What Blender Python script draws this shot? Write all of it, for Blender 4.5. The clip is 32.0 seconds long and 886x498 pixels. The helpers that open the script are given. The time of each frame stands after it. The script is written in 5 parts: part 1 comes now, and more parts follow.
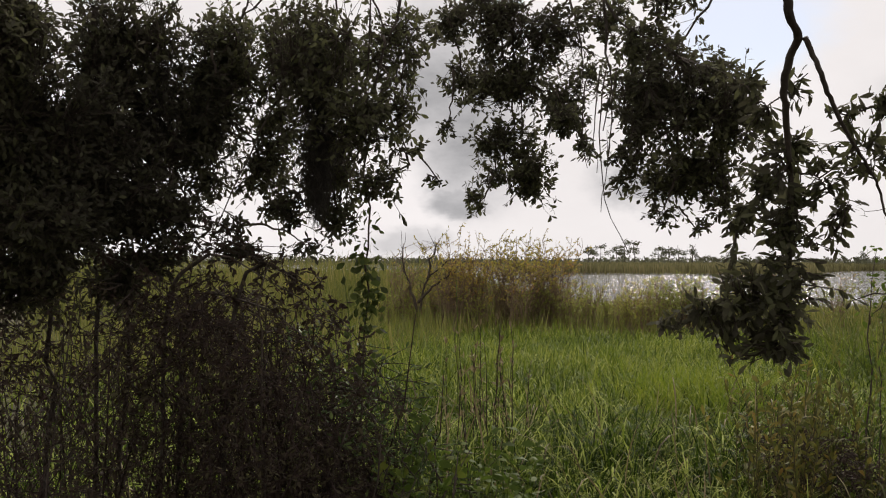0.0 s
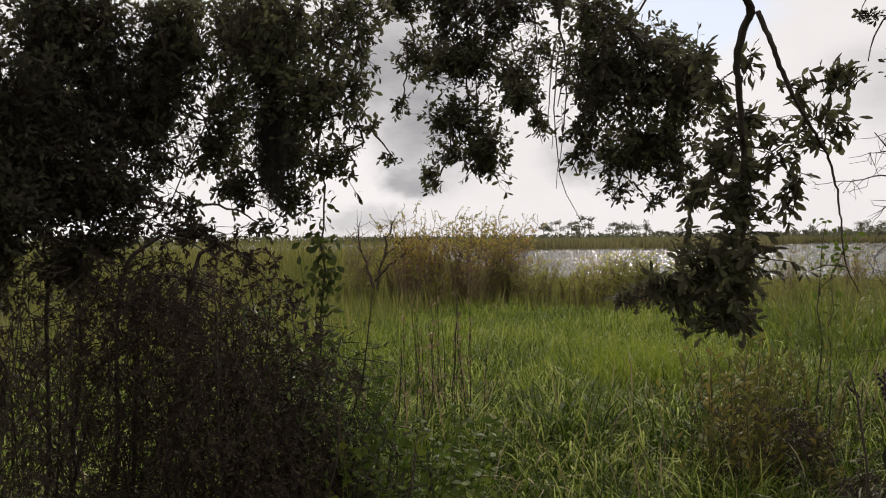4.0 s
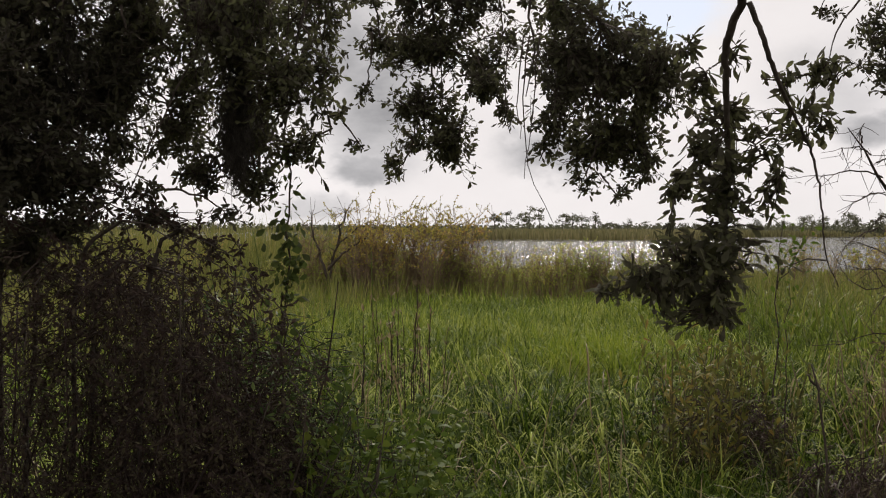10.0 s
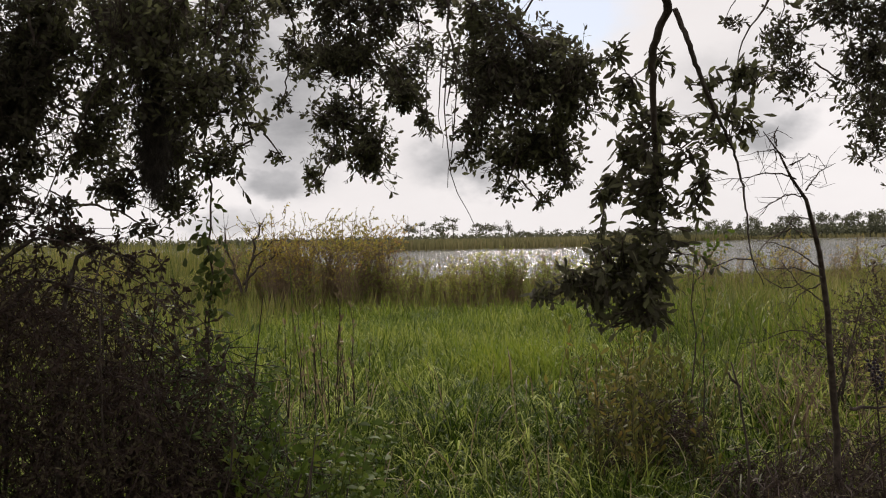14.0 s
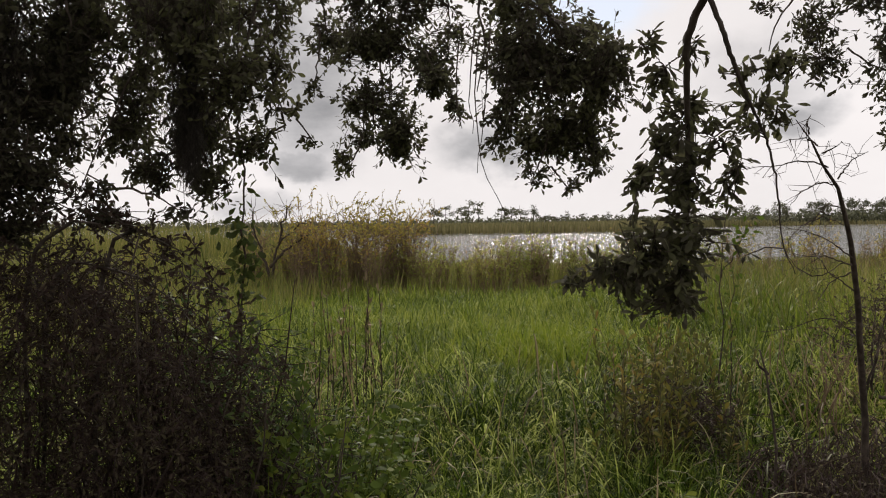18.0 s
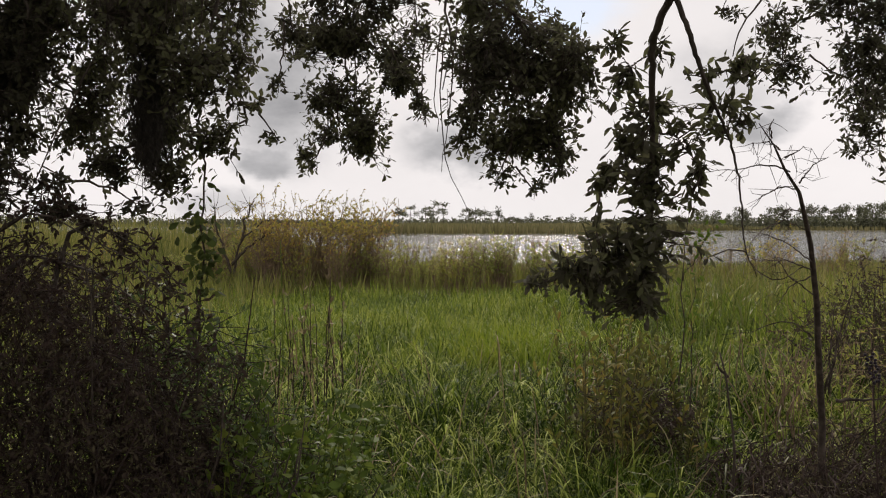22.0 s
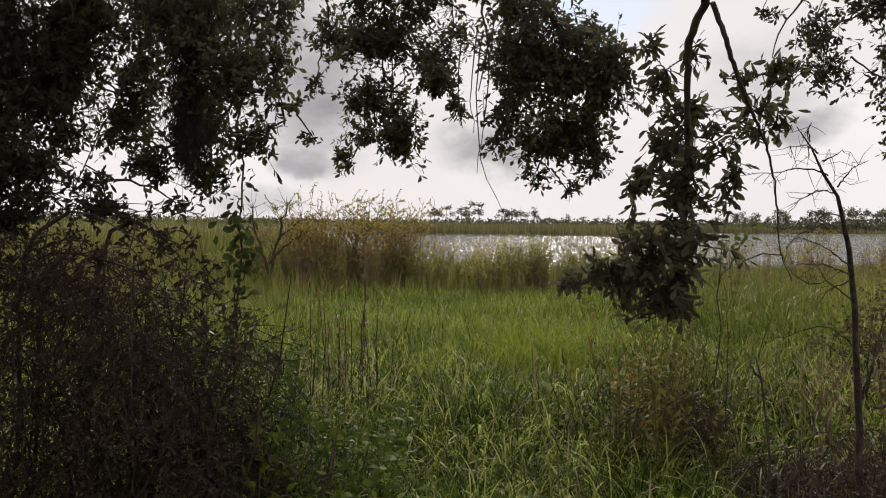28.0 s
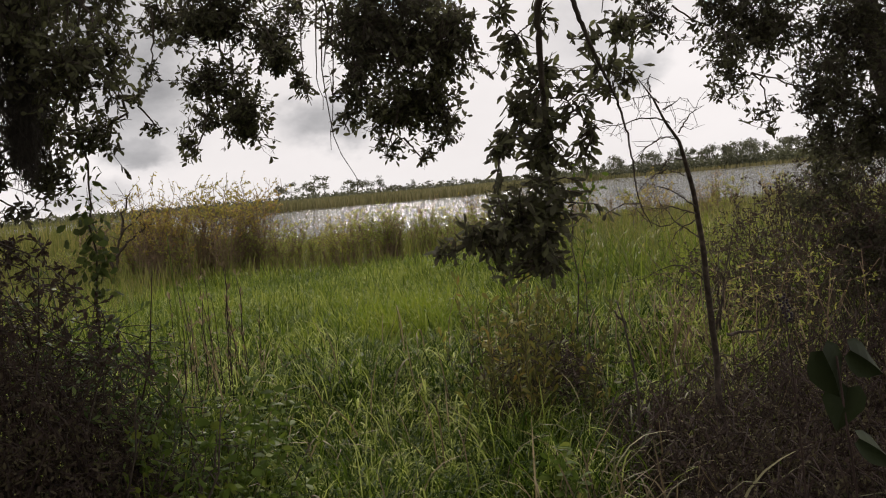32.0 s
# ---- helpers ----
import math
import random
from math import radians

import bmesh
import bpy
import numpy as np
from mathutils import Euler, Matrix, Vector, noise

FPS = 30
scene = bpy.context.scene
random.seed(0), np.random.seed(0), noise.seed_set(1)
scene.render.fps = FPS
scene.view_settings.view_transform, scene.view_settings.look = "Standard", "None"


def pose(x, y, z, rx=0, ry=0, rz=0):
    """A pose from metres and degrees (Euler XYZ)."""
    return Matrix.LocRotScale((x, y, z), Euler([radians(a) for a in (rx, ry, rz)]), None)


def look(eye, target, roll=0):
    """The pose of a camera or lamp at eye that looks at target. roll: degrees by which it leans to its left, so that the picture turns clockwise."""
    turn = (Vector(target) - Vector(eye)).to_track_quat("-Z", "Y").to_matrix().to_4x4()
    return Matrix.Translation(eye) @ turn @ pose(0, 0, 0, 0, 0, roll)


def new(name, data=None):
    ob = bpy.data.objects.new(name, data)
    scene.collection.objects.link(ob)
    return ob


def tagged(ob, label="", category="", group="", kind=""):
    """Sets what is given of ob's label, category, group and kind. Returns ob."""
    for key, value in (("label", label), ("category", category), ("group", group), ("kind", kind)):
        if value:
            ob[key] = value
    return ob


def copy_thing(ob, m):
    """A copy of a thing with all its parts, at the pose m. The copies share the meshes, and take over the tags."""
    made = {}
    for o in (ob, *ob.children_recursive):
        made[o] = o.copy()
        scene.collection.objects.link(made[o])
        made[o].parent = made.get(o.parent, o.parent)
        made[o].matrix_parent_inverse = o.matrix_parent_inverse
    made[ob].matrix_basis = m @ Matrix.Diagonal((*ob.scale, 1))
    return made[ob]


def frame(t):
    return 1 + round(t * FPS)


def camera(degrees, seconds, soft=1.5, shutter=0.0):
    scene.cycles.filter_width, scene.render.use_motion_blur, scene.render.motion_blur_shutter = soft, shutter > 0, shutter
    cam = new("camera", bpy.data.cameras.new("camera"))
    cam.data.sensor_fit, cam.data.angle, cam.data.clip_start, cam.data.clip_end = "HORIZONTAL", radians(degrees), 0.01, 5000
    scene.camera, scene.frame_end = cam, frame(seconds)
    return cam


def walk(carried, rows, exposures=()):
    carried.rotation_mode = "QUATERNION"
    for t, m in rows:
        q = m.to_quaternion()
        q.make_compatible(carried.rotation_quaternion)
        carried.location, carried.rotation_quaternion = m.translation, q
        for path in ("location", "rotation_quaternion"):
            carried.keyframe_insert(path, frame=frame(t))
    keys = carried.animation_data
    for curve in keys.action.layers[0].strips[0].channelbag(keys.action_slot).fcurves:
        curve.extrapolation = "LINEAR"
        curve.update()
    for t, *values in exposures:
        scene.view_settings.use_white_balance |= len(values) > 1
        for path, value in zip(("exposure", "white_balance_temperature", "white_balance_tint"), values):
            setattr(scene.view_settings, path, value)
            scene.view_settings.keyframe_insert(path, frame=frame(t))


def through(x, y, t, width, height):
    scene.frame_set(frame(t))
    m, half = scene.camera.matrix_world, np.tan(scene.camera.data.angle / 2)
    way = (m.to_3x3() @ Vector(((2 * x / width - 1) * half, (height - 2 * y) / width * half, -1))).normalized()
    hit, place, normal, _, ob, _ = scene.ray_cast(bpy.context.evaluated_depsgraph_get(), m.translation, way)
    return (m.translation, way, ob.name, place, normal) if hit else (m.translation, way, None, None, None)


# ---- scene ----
cam = camera(50.0, 32.0, soft=1.1)
PATH = [
    (0, (0.135, 0.067, 1.599), (-1.876, 9.862, 1.724), 0.15),
    (0.5, (0.132, 0.063, 1.606), (-1.747, 9.885, 1.591), 0.03),
    (1, (0.135, 0.053, 1.605), (-1.735, 9.877, 1.644), 0.51),
    (1.5, (0.133, 0.063, 1.606), (-1.826, 9.869, 1.528), -0.33),
    (2, (0.131, 0.076, 1.599), (-1.791, 9.889, 1.580), -0.85),
    (2.5, (0.124, 0.082, 1.598), (-1.738, 9.907, 1.500), -1.44),
    (4.5, (0.132, 0.082, 1.600), (-1.369, 9.968, 1.500), -0.33),
    (5, (0.127, 0.073, 1.602), (-1.382, 9.958, 1.537), -0.13),
    (5.5, (0.128, 0.091, 1.603), (-1.135, 10.011, 1.527), -0.45),
    (6, (0.126, 0.090, 1.609), (-1.056, 10.019, 1.419), -0.10),
    (6.5, (0.123, 0.071, 1.608), (-1.140, 9.990, 1.451), 0.01),
    (7, (0.123, 0.000, 1.601), (-1.390, 9.885, 1.547), 0.45),
    (7.5, (0.115, -0.027, 1.608), (-1.290, 9.874, 1.607), 0.70),
    (8, (0.099, -0.006, 1.606), (-1.360, 9.885, 1.419), 0.47),
    (8.5, (0.074, 0.048, 1.612), (-1.161, 9.971, 1.490), 0.51),
    (9, (0.045, 0.091, 1.613), (-0.965, 10.035, 1.307), -0.08),
    (9.5, (0.045, 0.109, 1.602), (-1.111, 10.039, 1.346), -1.77),
    (10, (0.046, 0.120, 1.598), (-0.994, 10.063, 1.375), 0.12),
    (10.5, (0.044, 0.128, 1.600), (-0.798, 10.088, 1.311), 1.11),
    (11, (0.041, 0.160, 1.605), (-0.257, 10.152, 1.351), 1.22),
    (11.5, (0.026, 0.165, 1.609), (0.072, 10.159, 1.270), 1.92),
    (12, (0.028, 0.179, 1.603), (0.165, 10.172, 1.240), 0.91),
    (12.5, (0.026, 0.178, 1.607), (0.232, 10.172, 1.325), 0.76),
    (13, (0.044, 0.192, 1.603), (0.246, 10.187, 1.388), -0.00),
    (13.5, (0.028, 0.156, 1.601), (-0.254, 10.147, 1.302), -1.16),
    (14, (-0.007, 0.129, 1.590), (-0.148, 10.128, 1.477), -1.20),
    (14.5, (-0.012, 0.116, 1.591), (-0.398, 10.102, 1.233), -3.53),
    (16.5, (-0.024, 0.106, 1.591), (-0.444, 10.089, 1.184), -1.47),
    (17, (-0.023, 0.099, 1.589), (-0.454, 10.081, 1.168), -1.12),
    (17.5, (-0.024, 0.099, 1.592), (-0.397, 10.086, 1.224), -0.87),
    (18, (-0.028, 0.094, 1.598), (-0.434, 10.082, 1.318), -0.80),
    (18.5, (-0.031, 0.097, 1.595), (-0.392, 10.085, 1.258), -0.78),
    (19, (-0.027, 0.095, 1.594), (-0.459, 10.082, 1.331), -0.86),
    (19.5, (-0.025, 0.089, 1.595), (-0.490, 10.074, 1.304), -0.32),
    (20, (-0.020, 0.098, 1.592), (-0.455, 10.082, 1.219), -1.06),
    (20.5, (-0.019, 0.110, 1.591), (-0.345, 10.099, 1.258), -0.81),
    (21, (-0.017, 0.120, 1.591), (-0.198, 10.114, 1.294), -0.75),
    (21.5, (-0.021, 0.124, 1.593), (0.030, 10.121, 1.342), -0.28),
    (22, (-0.023, 0.126, 1.592), (-0.052, 10.122, 1.310), 0.08),
    (22.5, (-0.027, 0.114, 1.591), (-0.238, 10.106, 1.247), -0.15),
    (23, (-0.022, 0.119, 1.591), (-0.256, 10.112, 1.308), -0.67),
    (23.5, (0.010, 0.139, 1.586), (-0.401, 10.130, 1.506), -0.46),
    (24, (0.046, 0.169, 1.572), (-0.313, 10.161, 1.400), -0.47),
    (24.5, (0.064, 0.150, 1.566), (-0.626, 10.122, 1.296), 1.85),
    (25, (0.045, 0.123, 1.584), (-0.625, 10.099, 1.397), 3.64),
    (25.5, (0.023, 0.122, 1.591), (-0.455, 10.107, 1.336), 2.01),
    (27.5, (-0.020, 0.099, 1.596), (-0.436, 10.086, 1.294), 0.73),
    (28, (-0.018, 0.105, 1.595), (-0.422, 10.093, 1.314), 0.54),
    (28.5, (-0.024, 0.094, 1.598), (-0.473, 10.077, 1.232), 1.39),
    (29, (-0.036, 0.093, 1.599), (-0.345, 10.082, 1.237), 1.29),
    (29.5, (-0.059, 0.064, 1.597), (-0.604, 10.044, 1.260), 0.38),
    (30, (-0.082, 0.059, 1.599), (-0.536, 10.041, 1.210), -0.21),
    (30.5, (-0.101, 0.073, 1.600), (-0.142, 10.061, 1.115), -1.33),
    (31, (-0.110, 0.087, 1.605), (0.547, 10.051, 1.084), -4.08),
    (31.5, (-0.102, 0.087, 1.613), (1.319, 9.971, 1.076), -5.80),
    (32, (-0.083, 0.090, 1.613), (1.065, 10.002, 0.954), -5.04),
]
walk(cam, [(t, look(eye, target, roll)) for t, eye, target, roll in PATH], exposures=[(0.0, 0.21, 6800, 13.5), (32.0, 0.21, 6800, 13.5)])

# ---- world and light ----
SUN_UP, SUN_TURN = 40.0, 6.0   # degrees above the horizon, degrees to the right of +y
world = bpy.data.worlds.new("sky")
scene.world = world
world.use_nodes = True
wt = world.node_tree
wt.nodes.clear()


def wnode(kind, **values):
    n = wt.nodes.new(kind)
    for key, value in values.items():
        n.inputs[key].default_value = value
    return n


def wmath(op, a, b=None, c=None):
    n = wt.nodes.new("ShaderNodeMath")
    n.operation = op
    for i, v in enumerate((a, b, c)):
        if v is None:
            continue
        if isinstance(v, (int, float)):
            n.inputs[i].default_value = v
        else:
            wt.links.new(v, n.inputs[i])
    return n.outputs[0]


sky = wt.nodes.new("ShaderNodeTexSky")
sky.sky_type = "NISHITA"
sky.sun_disc = False
sky.ozone_density = 2.2
sky.sun_elevation, sky.sun_rotation = radians(SUN_UP), radians(SUN_TURN)
way = wt.nodes.new("ShaderNodeTexCoord").outputs["Generated"]


def wnoise(scale, detail, rough, stretch):
    m = wt.nodes.new("ShaderNodeVectorMath")
    m.operation = "MULTIPLY"
    m.inputs[1].default_value = stretch
    wt.links.new(way, m.inputs[0])
    n = wnode("ShaderNodeTexNoise", Scale=scale, Detail=detail, Roughness=rough)
    wt.links.new(m.outputs[0], n.inputs["Vector"])
    return n


warp = wnoise(9.0, 5.0, 0.6, (1, 1, 1.6))
bent = wt.nodes.new("ShaderNodeVectorMath")
bent.operation = "MULTIPLY_ADD"
bent.inputs[1].default_value = (0.09, 0.09, 0.09)
wt.links.new(warp.outputs["Color"], bent.inputs[0])
wt.links.new(way, bent.inputs[2])


def bank(centre, size, soft):
    """A cloud bank or a gap between clouds: 1 at its middle, 0 outside. Width and height in sines of angle."""
    off = wt.nodes.new("ShaderNodeVectorMath")
    off.operation = "SUBTRACT"
    wt.links.new(bent.outputs[0], off.inputs[0])
    off.inputs[1].default_value = [c + 0.045 for c in centre]
    wide = wt.nodes.new("ShaderNodeVectorMath")
    wide.operation = "MULTIPLY"
    wt.links.new(off.outputs[0], wide.inputs[0])
    wide.inputs[1].default_value = (1 / size[0], 1 / size[0], 1 / size[1])
    far = wt.nodes.new("ShaderNodeVectorMath")
    far.operation = "LENGTH"
    wt.links.new(wide.outputs[0], far.inputs[0])
    r = wt.nodes.new("ShaderNodeMapRange")
    r.interpolation_type = "SMOOTHSTEP"
    wt.links.new(far.outputs["Value"], r.inputs["Value"])
    for key, v in (("From Min", 1.0 - soft), ("From Max", 1.0 + soft), ("To Min", 1.0), ("To Max", 0.0)):
        r.inputs[key].default_value = v
    return r.outputs[0]


broad = wnoise(3.2, 6.0, 0.55, (1, 1, 2.2)).outputs[0]
fine = wnoise(14.0, 6.0, 0.6, (1, 1, 2.0)).outputs[0]
GREY_BANKS = [
    ((-0.173, 0.976, 0.135), (0.055, 0.075), 0.6, 0.62),
    ((-0.183, 0.981, 0.061), (0.036, 0.018), 0.5, 0.6),
    ((0.012, 0.997, 0.077), (0.05, 0.022), 0.6, 0.58),
    ((0.315, 0.944, 0.101), (0.035, 0.022), 0.6, 0.6),
    ((-0.238, 0.971, 0.017), (0.04, 0.015), 0.6, 0.35),
    ((-0.212, 0.96, 0.183), (0.06, 0.07), 0.7, 0.6),
    ((0.283, 0.95, 0.133), (0.05, 0.03), 0.8, 0.3),
]
dark = None
for centre, size, soft, amount in GREY_BANKS:
    b = wmath("MULTIPLY", bank(centre, size, soft), amount)
    dark = b if dark is None else wmath("MAXIMUM", dark, b)
dark = wmath("MULTIPLY", dark, wmath("MULTIPLY_ADD", fine, 1.3, 0.35))
gap = bank((0.106, 0.968, 0.226), (0.075, 0.05), 0.35)
tone = wmath("MULTIPLY_ADD", broad, 0.34, 0.83)
tone = wmath("SUBTRACT", tone, wmath("MULTIPLY", dark, 0.74))
cloud_colour = wt.nodes.new("ShaderNodeMix")
cloud_colour.data_type = "RGBA"
wt.links.new(dark, cloud_colour.inputs[0])
cloud_colour.inputs[6].default_value = (0.97, 0.965, 0.98, 1)
cloud_colour.inputs[7].default_value = (0.90, 0.94, 1.0, 1)
clouds = wnode("ShaderNodeBackground")
wt.links.new(cloud_colour.outputs[2], clouds.inputs["Color"])
wt.links.new(wmath("MULTIPLY", tone, 0.77), clouds.inputs["Strength"])
clear = wnode("ShaderNodeBackground", Strength=0.085)
wt.links.new(sky.outputs[0], clear.inputs["Color"])
cover = wmath("SUBTRACT", 1.0, wmath("MULTIPLY", gap, 0.9))
blend = wt.nodes.new("ShaderNodeMixShader")
wt.links.new(cover, blend.inputs[0])
wt.links.new(clear.outputs[0], blend.inputs[1])
wt.links.new(clouds.outputs[0], blend.inputs[2])
wt.links.new(blend.outputs[0], wt.nodes.new("ShaderNodeOutputWorld").inputs["Surface"])

sun = new("sun", bpy.data.lights.new("sun", "SUN"))
sun.data.energy, sun.data.angle, sun.data.color = 2.35, radians(10), (1.0, 0.95, 0.86)
a, e = radians(SUN_TURN), radians(SUN_UP)
sun.matrix_world = look((0, 0, 30), Vector((0, 0, 30)) - Vector((math.sin(a) * math.cos(e), math.cos(a) * math.cos(e), math.sin(e))))


# ---- materials ----
def material(name):
    m = bpy.data.materials.new(name)
    m.use_nodes = True
    t = m.node_tree
    t.nodes.clear()
    out = t.nodes.new("ShaderNodeOutputMaterial")
    return m, t, out


def ramp(t, fac, stops):
    r = t.nodes.new("ShaderNodeValToRGB")
    while len(r.color_ramp.elements) < len(stops):
        r.color_ramp.elements.new(0.5)
    for el, (at, c) in zip(r.color_ramp.elements, stops):
        el.position, el.color = at, (*c, 1)
    t.links.new(fac, r.inputs[0])
    return r.outputs[0]


def blotches(t, scale, detail=4.0):
    co = t.nodes.new("ShaderNodeNewGeometry").outputs["Position"]
    n = t.nodes.new("ShaderNodeTexNoise")
    n.inputs["Scale"].default_value, n.inputs["Detail"].default_value = scale, detail
    t.links.new(co, n.inputs["Vector"])
    return n.outputs[0]


def plant(name, stops, through=0.25, rough=0.5, patch=0.8, own=False, spread=0.75, gloss=0.3):
    """Leaf or blade: colour varies from piece to piece and in patches over the place; some light passes through."""
    m, t, out = material(name)
    piece = t.nodes.new("ShaderNodeObjectInfo").outputs["Random"] if own else t.nodes.new("ShaderNodeNewGeometry").outputs["Random Per Island"]
    mix = t.nodes.new("ShaderNodeMath")
    mix.operation = "MULTIPLY_ADD"
    t.links.new(blotches(t, patch, 3.0), mix.inputs[0])
    mix.inputs[1].default_value = 1.5
    add = t.nodes.new("ShaderNodeMath")
    add.operation = "MULTIPLY_ADD"
    t.links.new(piece, add.inputs[0])
    add.inputs[1].default_value, add.inputs[2].default_value = spread, -0.255 - spread / 2
    t.links.new(add.outputs[0], mix.inputs[2])
    colour = ramp(t, mix.outputs[0], stops)
    p = t.nodes.new("ShaderNodeBsdfPrincipled")
    p.inputs["Roughness"].default_value = rough
    p.inputs["Specular IOR Level"].default_value = gloss
    t.links.new(colour, p.inputs["Base Color"])
    vein = t.nodes.new("ShaderNodeBump")
    vein.inputs["Strength"].default_value, vein.inputs["Distance"].default_value = 0.3, 0.002
    t.links.new(blotches(t, 220.0, 2.0), vein.inputs["Height"])
    t.links.new(vein.outputs[0], p.inputs["Normal"])
    back = t.nodes.new("ShaderNodeBsdfTranslucent")
    t.links.new(colour, back.inputs["Color"])
    s = t.nodes.new("ShaderNodeMixShader")
    s.inputs[0].default_value = through
    t.links.new(p.outputs[0], s.inputs[1])
    t.links.new(back.outputs[0], s.inputs[2])
    t.links.new(s.outputs[0], out.inputs[0])
    return m


def rough_solid(name, stops, scale, bump_scale, bump, rough=0.85):
    m, t, out = material(name)
    p = t.nodes.new("ShaderNodeBsdfPrincipled")
    p.inputs["Roughness"].default_value = rough
    p.inputs["Specular IOR Level"].default_value = 0.2
    t.links.new(ramp(t, blotches(t, scale, 6.0), stops), p.inputs["Base Color"])
    b = t.nodes.new("ShaderNodeBump")
    b.inputs["Strength"].default_value, b.inputs["Distance"].default_value = 0.7, bump
    t.links.new(blotches(t, bump_scale, 6.0), b.inputs["Height"])
    t.links.new(b.outputs[0], p.inputs["Normal"])
    t.links.new(p.outputs[0], out.inputs[0])
    return m


M_OAK = plant("oak_leaf", [(0.0, (0.057, 0.052, 0.039)), (0.5, (0.084, 0.081, 0.051)), (1.0, (0.125, 0.132, 0.061))], 0.45, 0.6, gloss=0.04)
M_BIG = plant("broad_leaf", [(0.0, (0.048, 0.044, 0.030)), (0.6, (0.072, 0.071, 0.038)), (1.0, (0.105, 0.112, 0.050))], 0.4, 0.6, own=True, gloss=0.05)
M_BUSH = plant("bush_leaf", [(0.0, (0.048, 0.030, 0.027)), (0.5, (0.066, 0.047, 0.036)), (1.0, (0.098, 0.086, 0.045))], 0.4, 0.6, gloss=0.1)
M_VINE = plant("vine_leaf", [(0.0, (0.04, 0.06, 0.02)), (0.6, (0.07, 0.11, 0.03)), (1.0, (0.14, 0.17, 0.04))], 0.3, 0.5)
M_HERB = plant("herb_leaf", [(0.0, (0.055, 0.085, 0.015)), (0.6, (0.10, 0.15, 0.023)), (1.0, (0.20, 0.225, 0.04))], 0.42, 0.6, own=True, gloss=0.2)
M_VINE_LEAF = plant("climber_leaf", [(0.0, (0.05, 0.06, 0.02)), (0.6, (0.08, 0.11, 0.03)), (1.0, (0.16, 0.17, 0.04))], 0.45, 0.6, own=True, gloss=0.2)
M_RUST_LEAF = plant("rusty_leaf", [(0.0, (0.060, 0.074, 0.019)), (0.5, (0.120, 0.126, 0.031)), (0.85, (0.23, 0.195, 0.045)), (1.0, (0.26, 0.15, 0.05))], 0.35, 0.6, own=True, gloss=0.2)
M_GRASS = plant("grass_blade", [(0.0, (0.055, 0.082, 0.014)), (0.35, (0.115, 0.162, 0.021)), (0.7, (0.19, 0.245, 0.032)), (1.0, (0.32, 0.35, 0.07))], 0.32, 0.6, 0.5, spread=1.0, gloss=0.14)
# near blades: oak's shade painted into the dark stops, highlights into the pale
M_NEAR = plant("shade_toned_grass_blade", [(0.0, (0.018, 0.034, 0.005)), (0.38, (0.046, 0.080, 0.009)), (0.68, (0.098, 0.146, 0.017)), (0.88, (0.205, 0.260, 0.040)), (1.0, (0.42, 0.47, 0.13))], 0.42, 0.42, 0.5, spread=1.3, gloss=0.03)
M_SEDGE = plant("marsh_sedge", [(0.0, (0.09, 0.105, 0.025)), (0.45, (0.145, 0.155, 0.036)), (0.8, (0.21, 0.20, 0.055)), (1.0, (0.29, 0.25, 0.09))], 0.35, 0.55, 0.22)
M_YELLOW = plant("yellow_blade", [(0.0, (0.12, 0.18, 0.020)), (0.5, (0.19, 0.245, 0.028)), (1.0, (0.30, 0.33, 0.05))], 0.4, 0.55, 0.5, gloss=0.08)
M_PALE = plant("pale_blade", [(0.0, (0.07, 0.075, 0.028)), (0.5, (0.13, 0.122, 0.052)), (1.0, (0.30, 0.27, 0.15))], 0.3, 0.55, 0.5, spread=1.2, gloss=0.15)
M_DRY = plant("dry_blade", [(0.0, (0.10, 0.075, 0.04)), (0.5, (0.20, 0.15, 0.08)), (1.0, (0.34, 0.27, 0.15))], 0.25, 0.6, 2.0)
M_SHRUB = plant("shrub_leaf", [(0.0, (0.17, 0.185, 0.045)), (0.4, (0.33, 0.285, 0.06)), (0.75, (0.42, 0.335, 0.075)), (1.0, (0.38, 0.20, 0.08))], 0.5, 0.6, 0.5, gloss=0.15)
M_SHRUB_G = plant("green_shrub_leaf", [(0.0, (0.16, 0.20, 0.05)), (0.6, (0.27, 0.30, 0.07)), (1.0, (0.42, 0.38, 0.09))], 0.5, 0.55, 0.5)
# foliage of the far bank, lightened to put the distance haze into its colour
M_FAR = plant("hazed_far_leaf", [(0.0, (0.065, 0.070, 0.045)), (0.6, (0.105, 0.110, 0.066)), (1.0, (0.15, 0.155, 0.09))], 0.35, 0.7, 0.05)
M_REED = plant("far_reed", [(0.0, (0.12, 0.112, 0.05)), (0.5, (0.17, 0.158, 0.07)), (1.0, (0.24, 0.21, 0.10))], 0.28, 0.7, 0.03)
M_MOSS = plant("hanging_moss", [(0.0, (0.028, 0.023, 0.019)), (0.5, (0.045, 0.038, 0.031)), (1.0, (0.07, 0.06, 0.05))], 0.1, 0.9, 3.0)
M_BARK = rough_solid("bark", [(0.3, (0.030, 0.023, 0.018)), (0.55, (0.065, 0.052, 0.042)), (0.75, (0.12, 0.105, 0.09))], 14.0, 60.0, 0.01)
M_TWIG = rough_solid("twig_bark", [(0.3, (0.035, 0.026, 0.021)), (0.7, (0.085, 0.066, 0.05))], 40.0, 200.0, 0.002)
# reddish stems, darker than twig_bark: the thickets' shade is put into the colour
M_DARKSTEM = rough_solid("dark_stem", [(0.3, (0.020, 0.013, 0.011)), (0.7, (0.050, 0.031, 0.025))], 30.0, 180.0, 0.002)
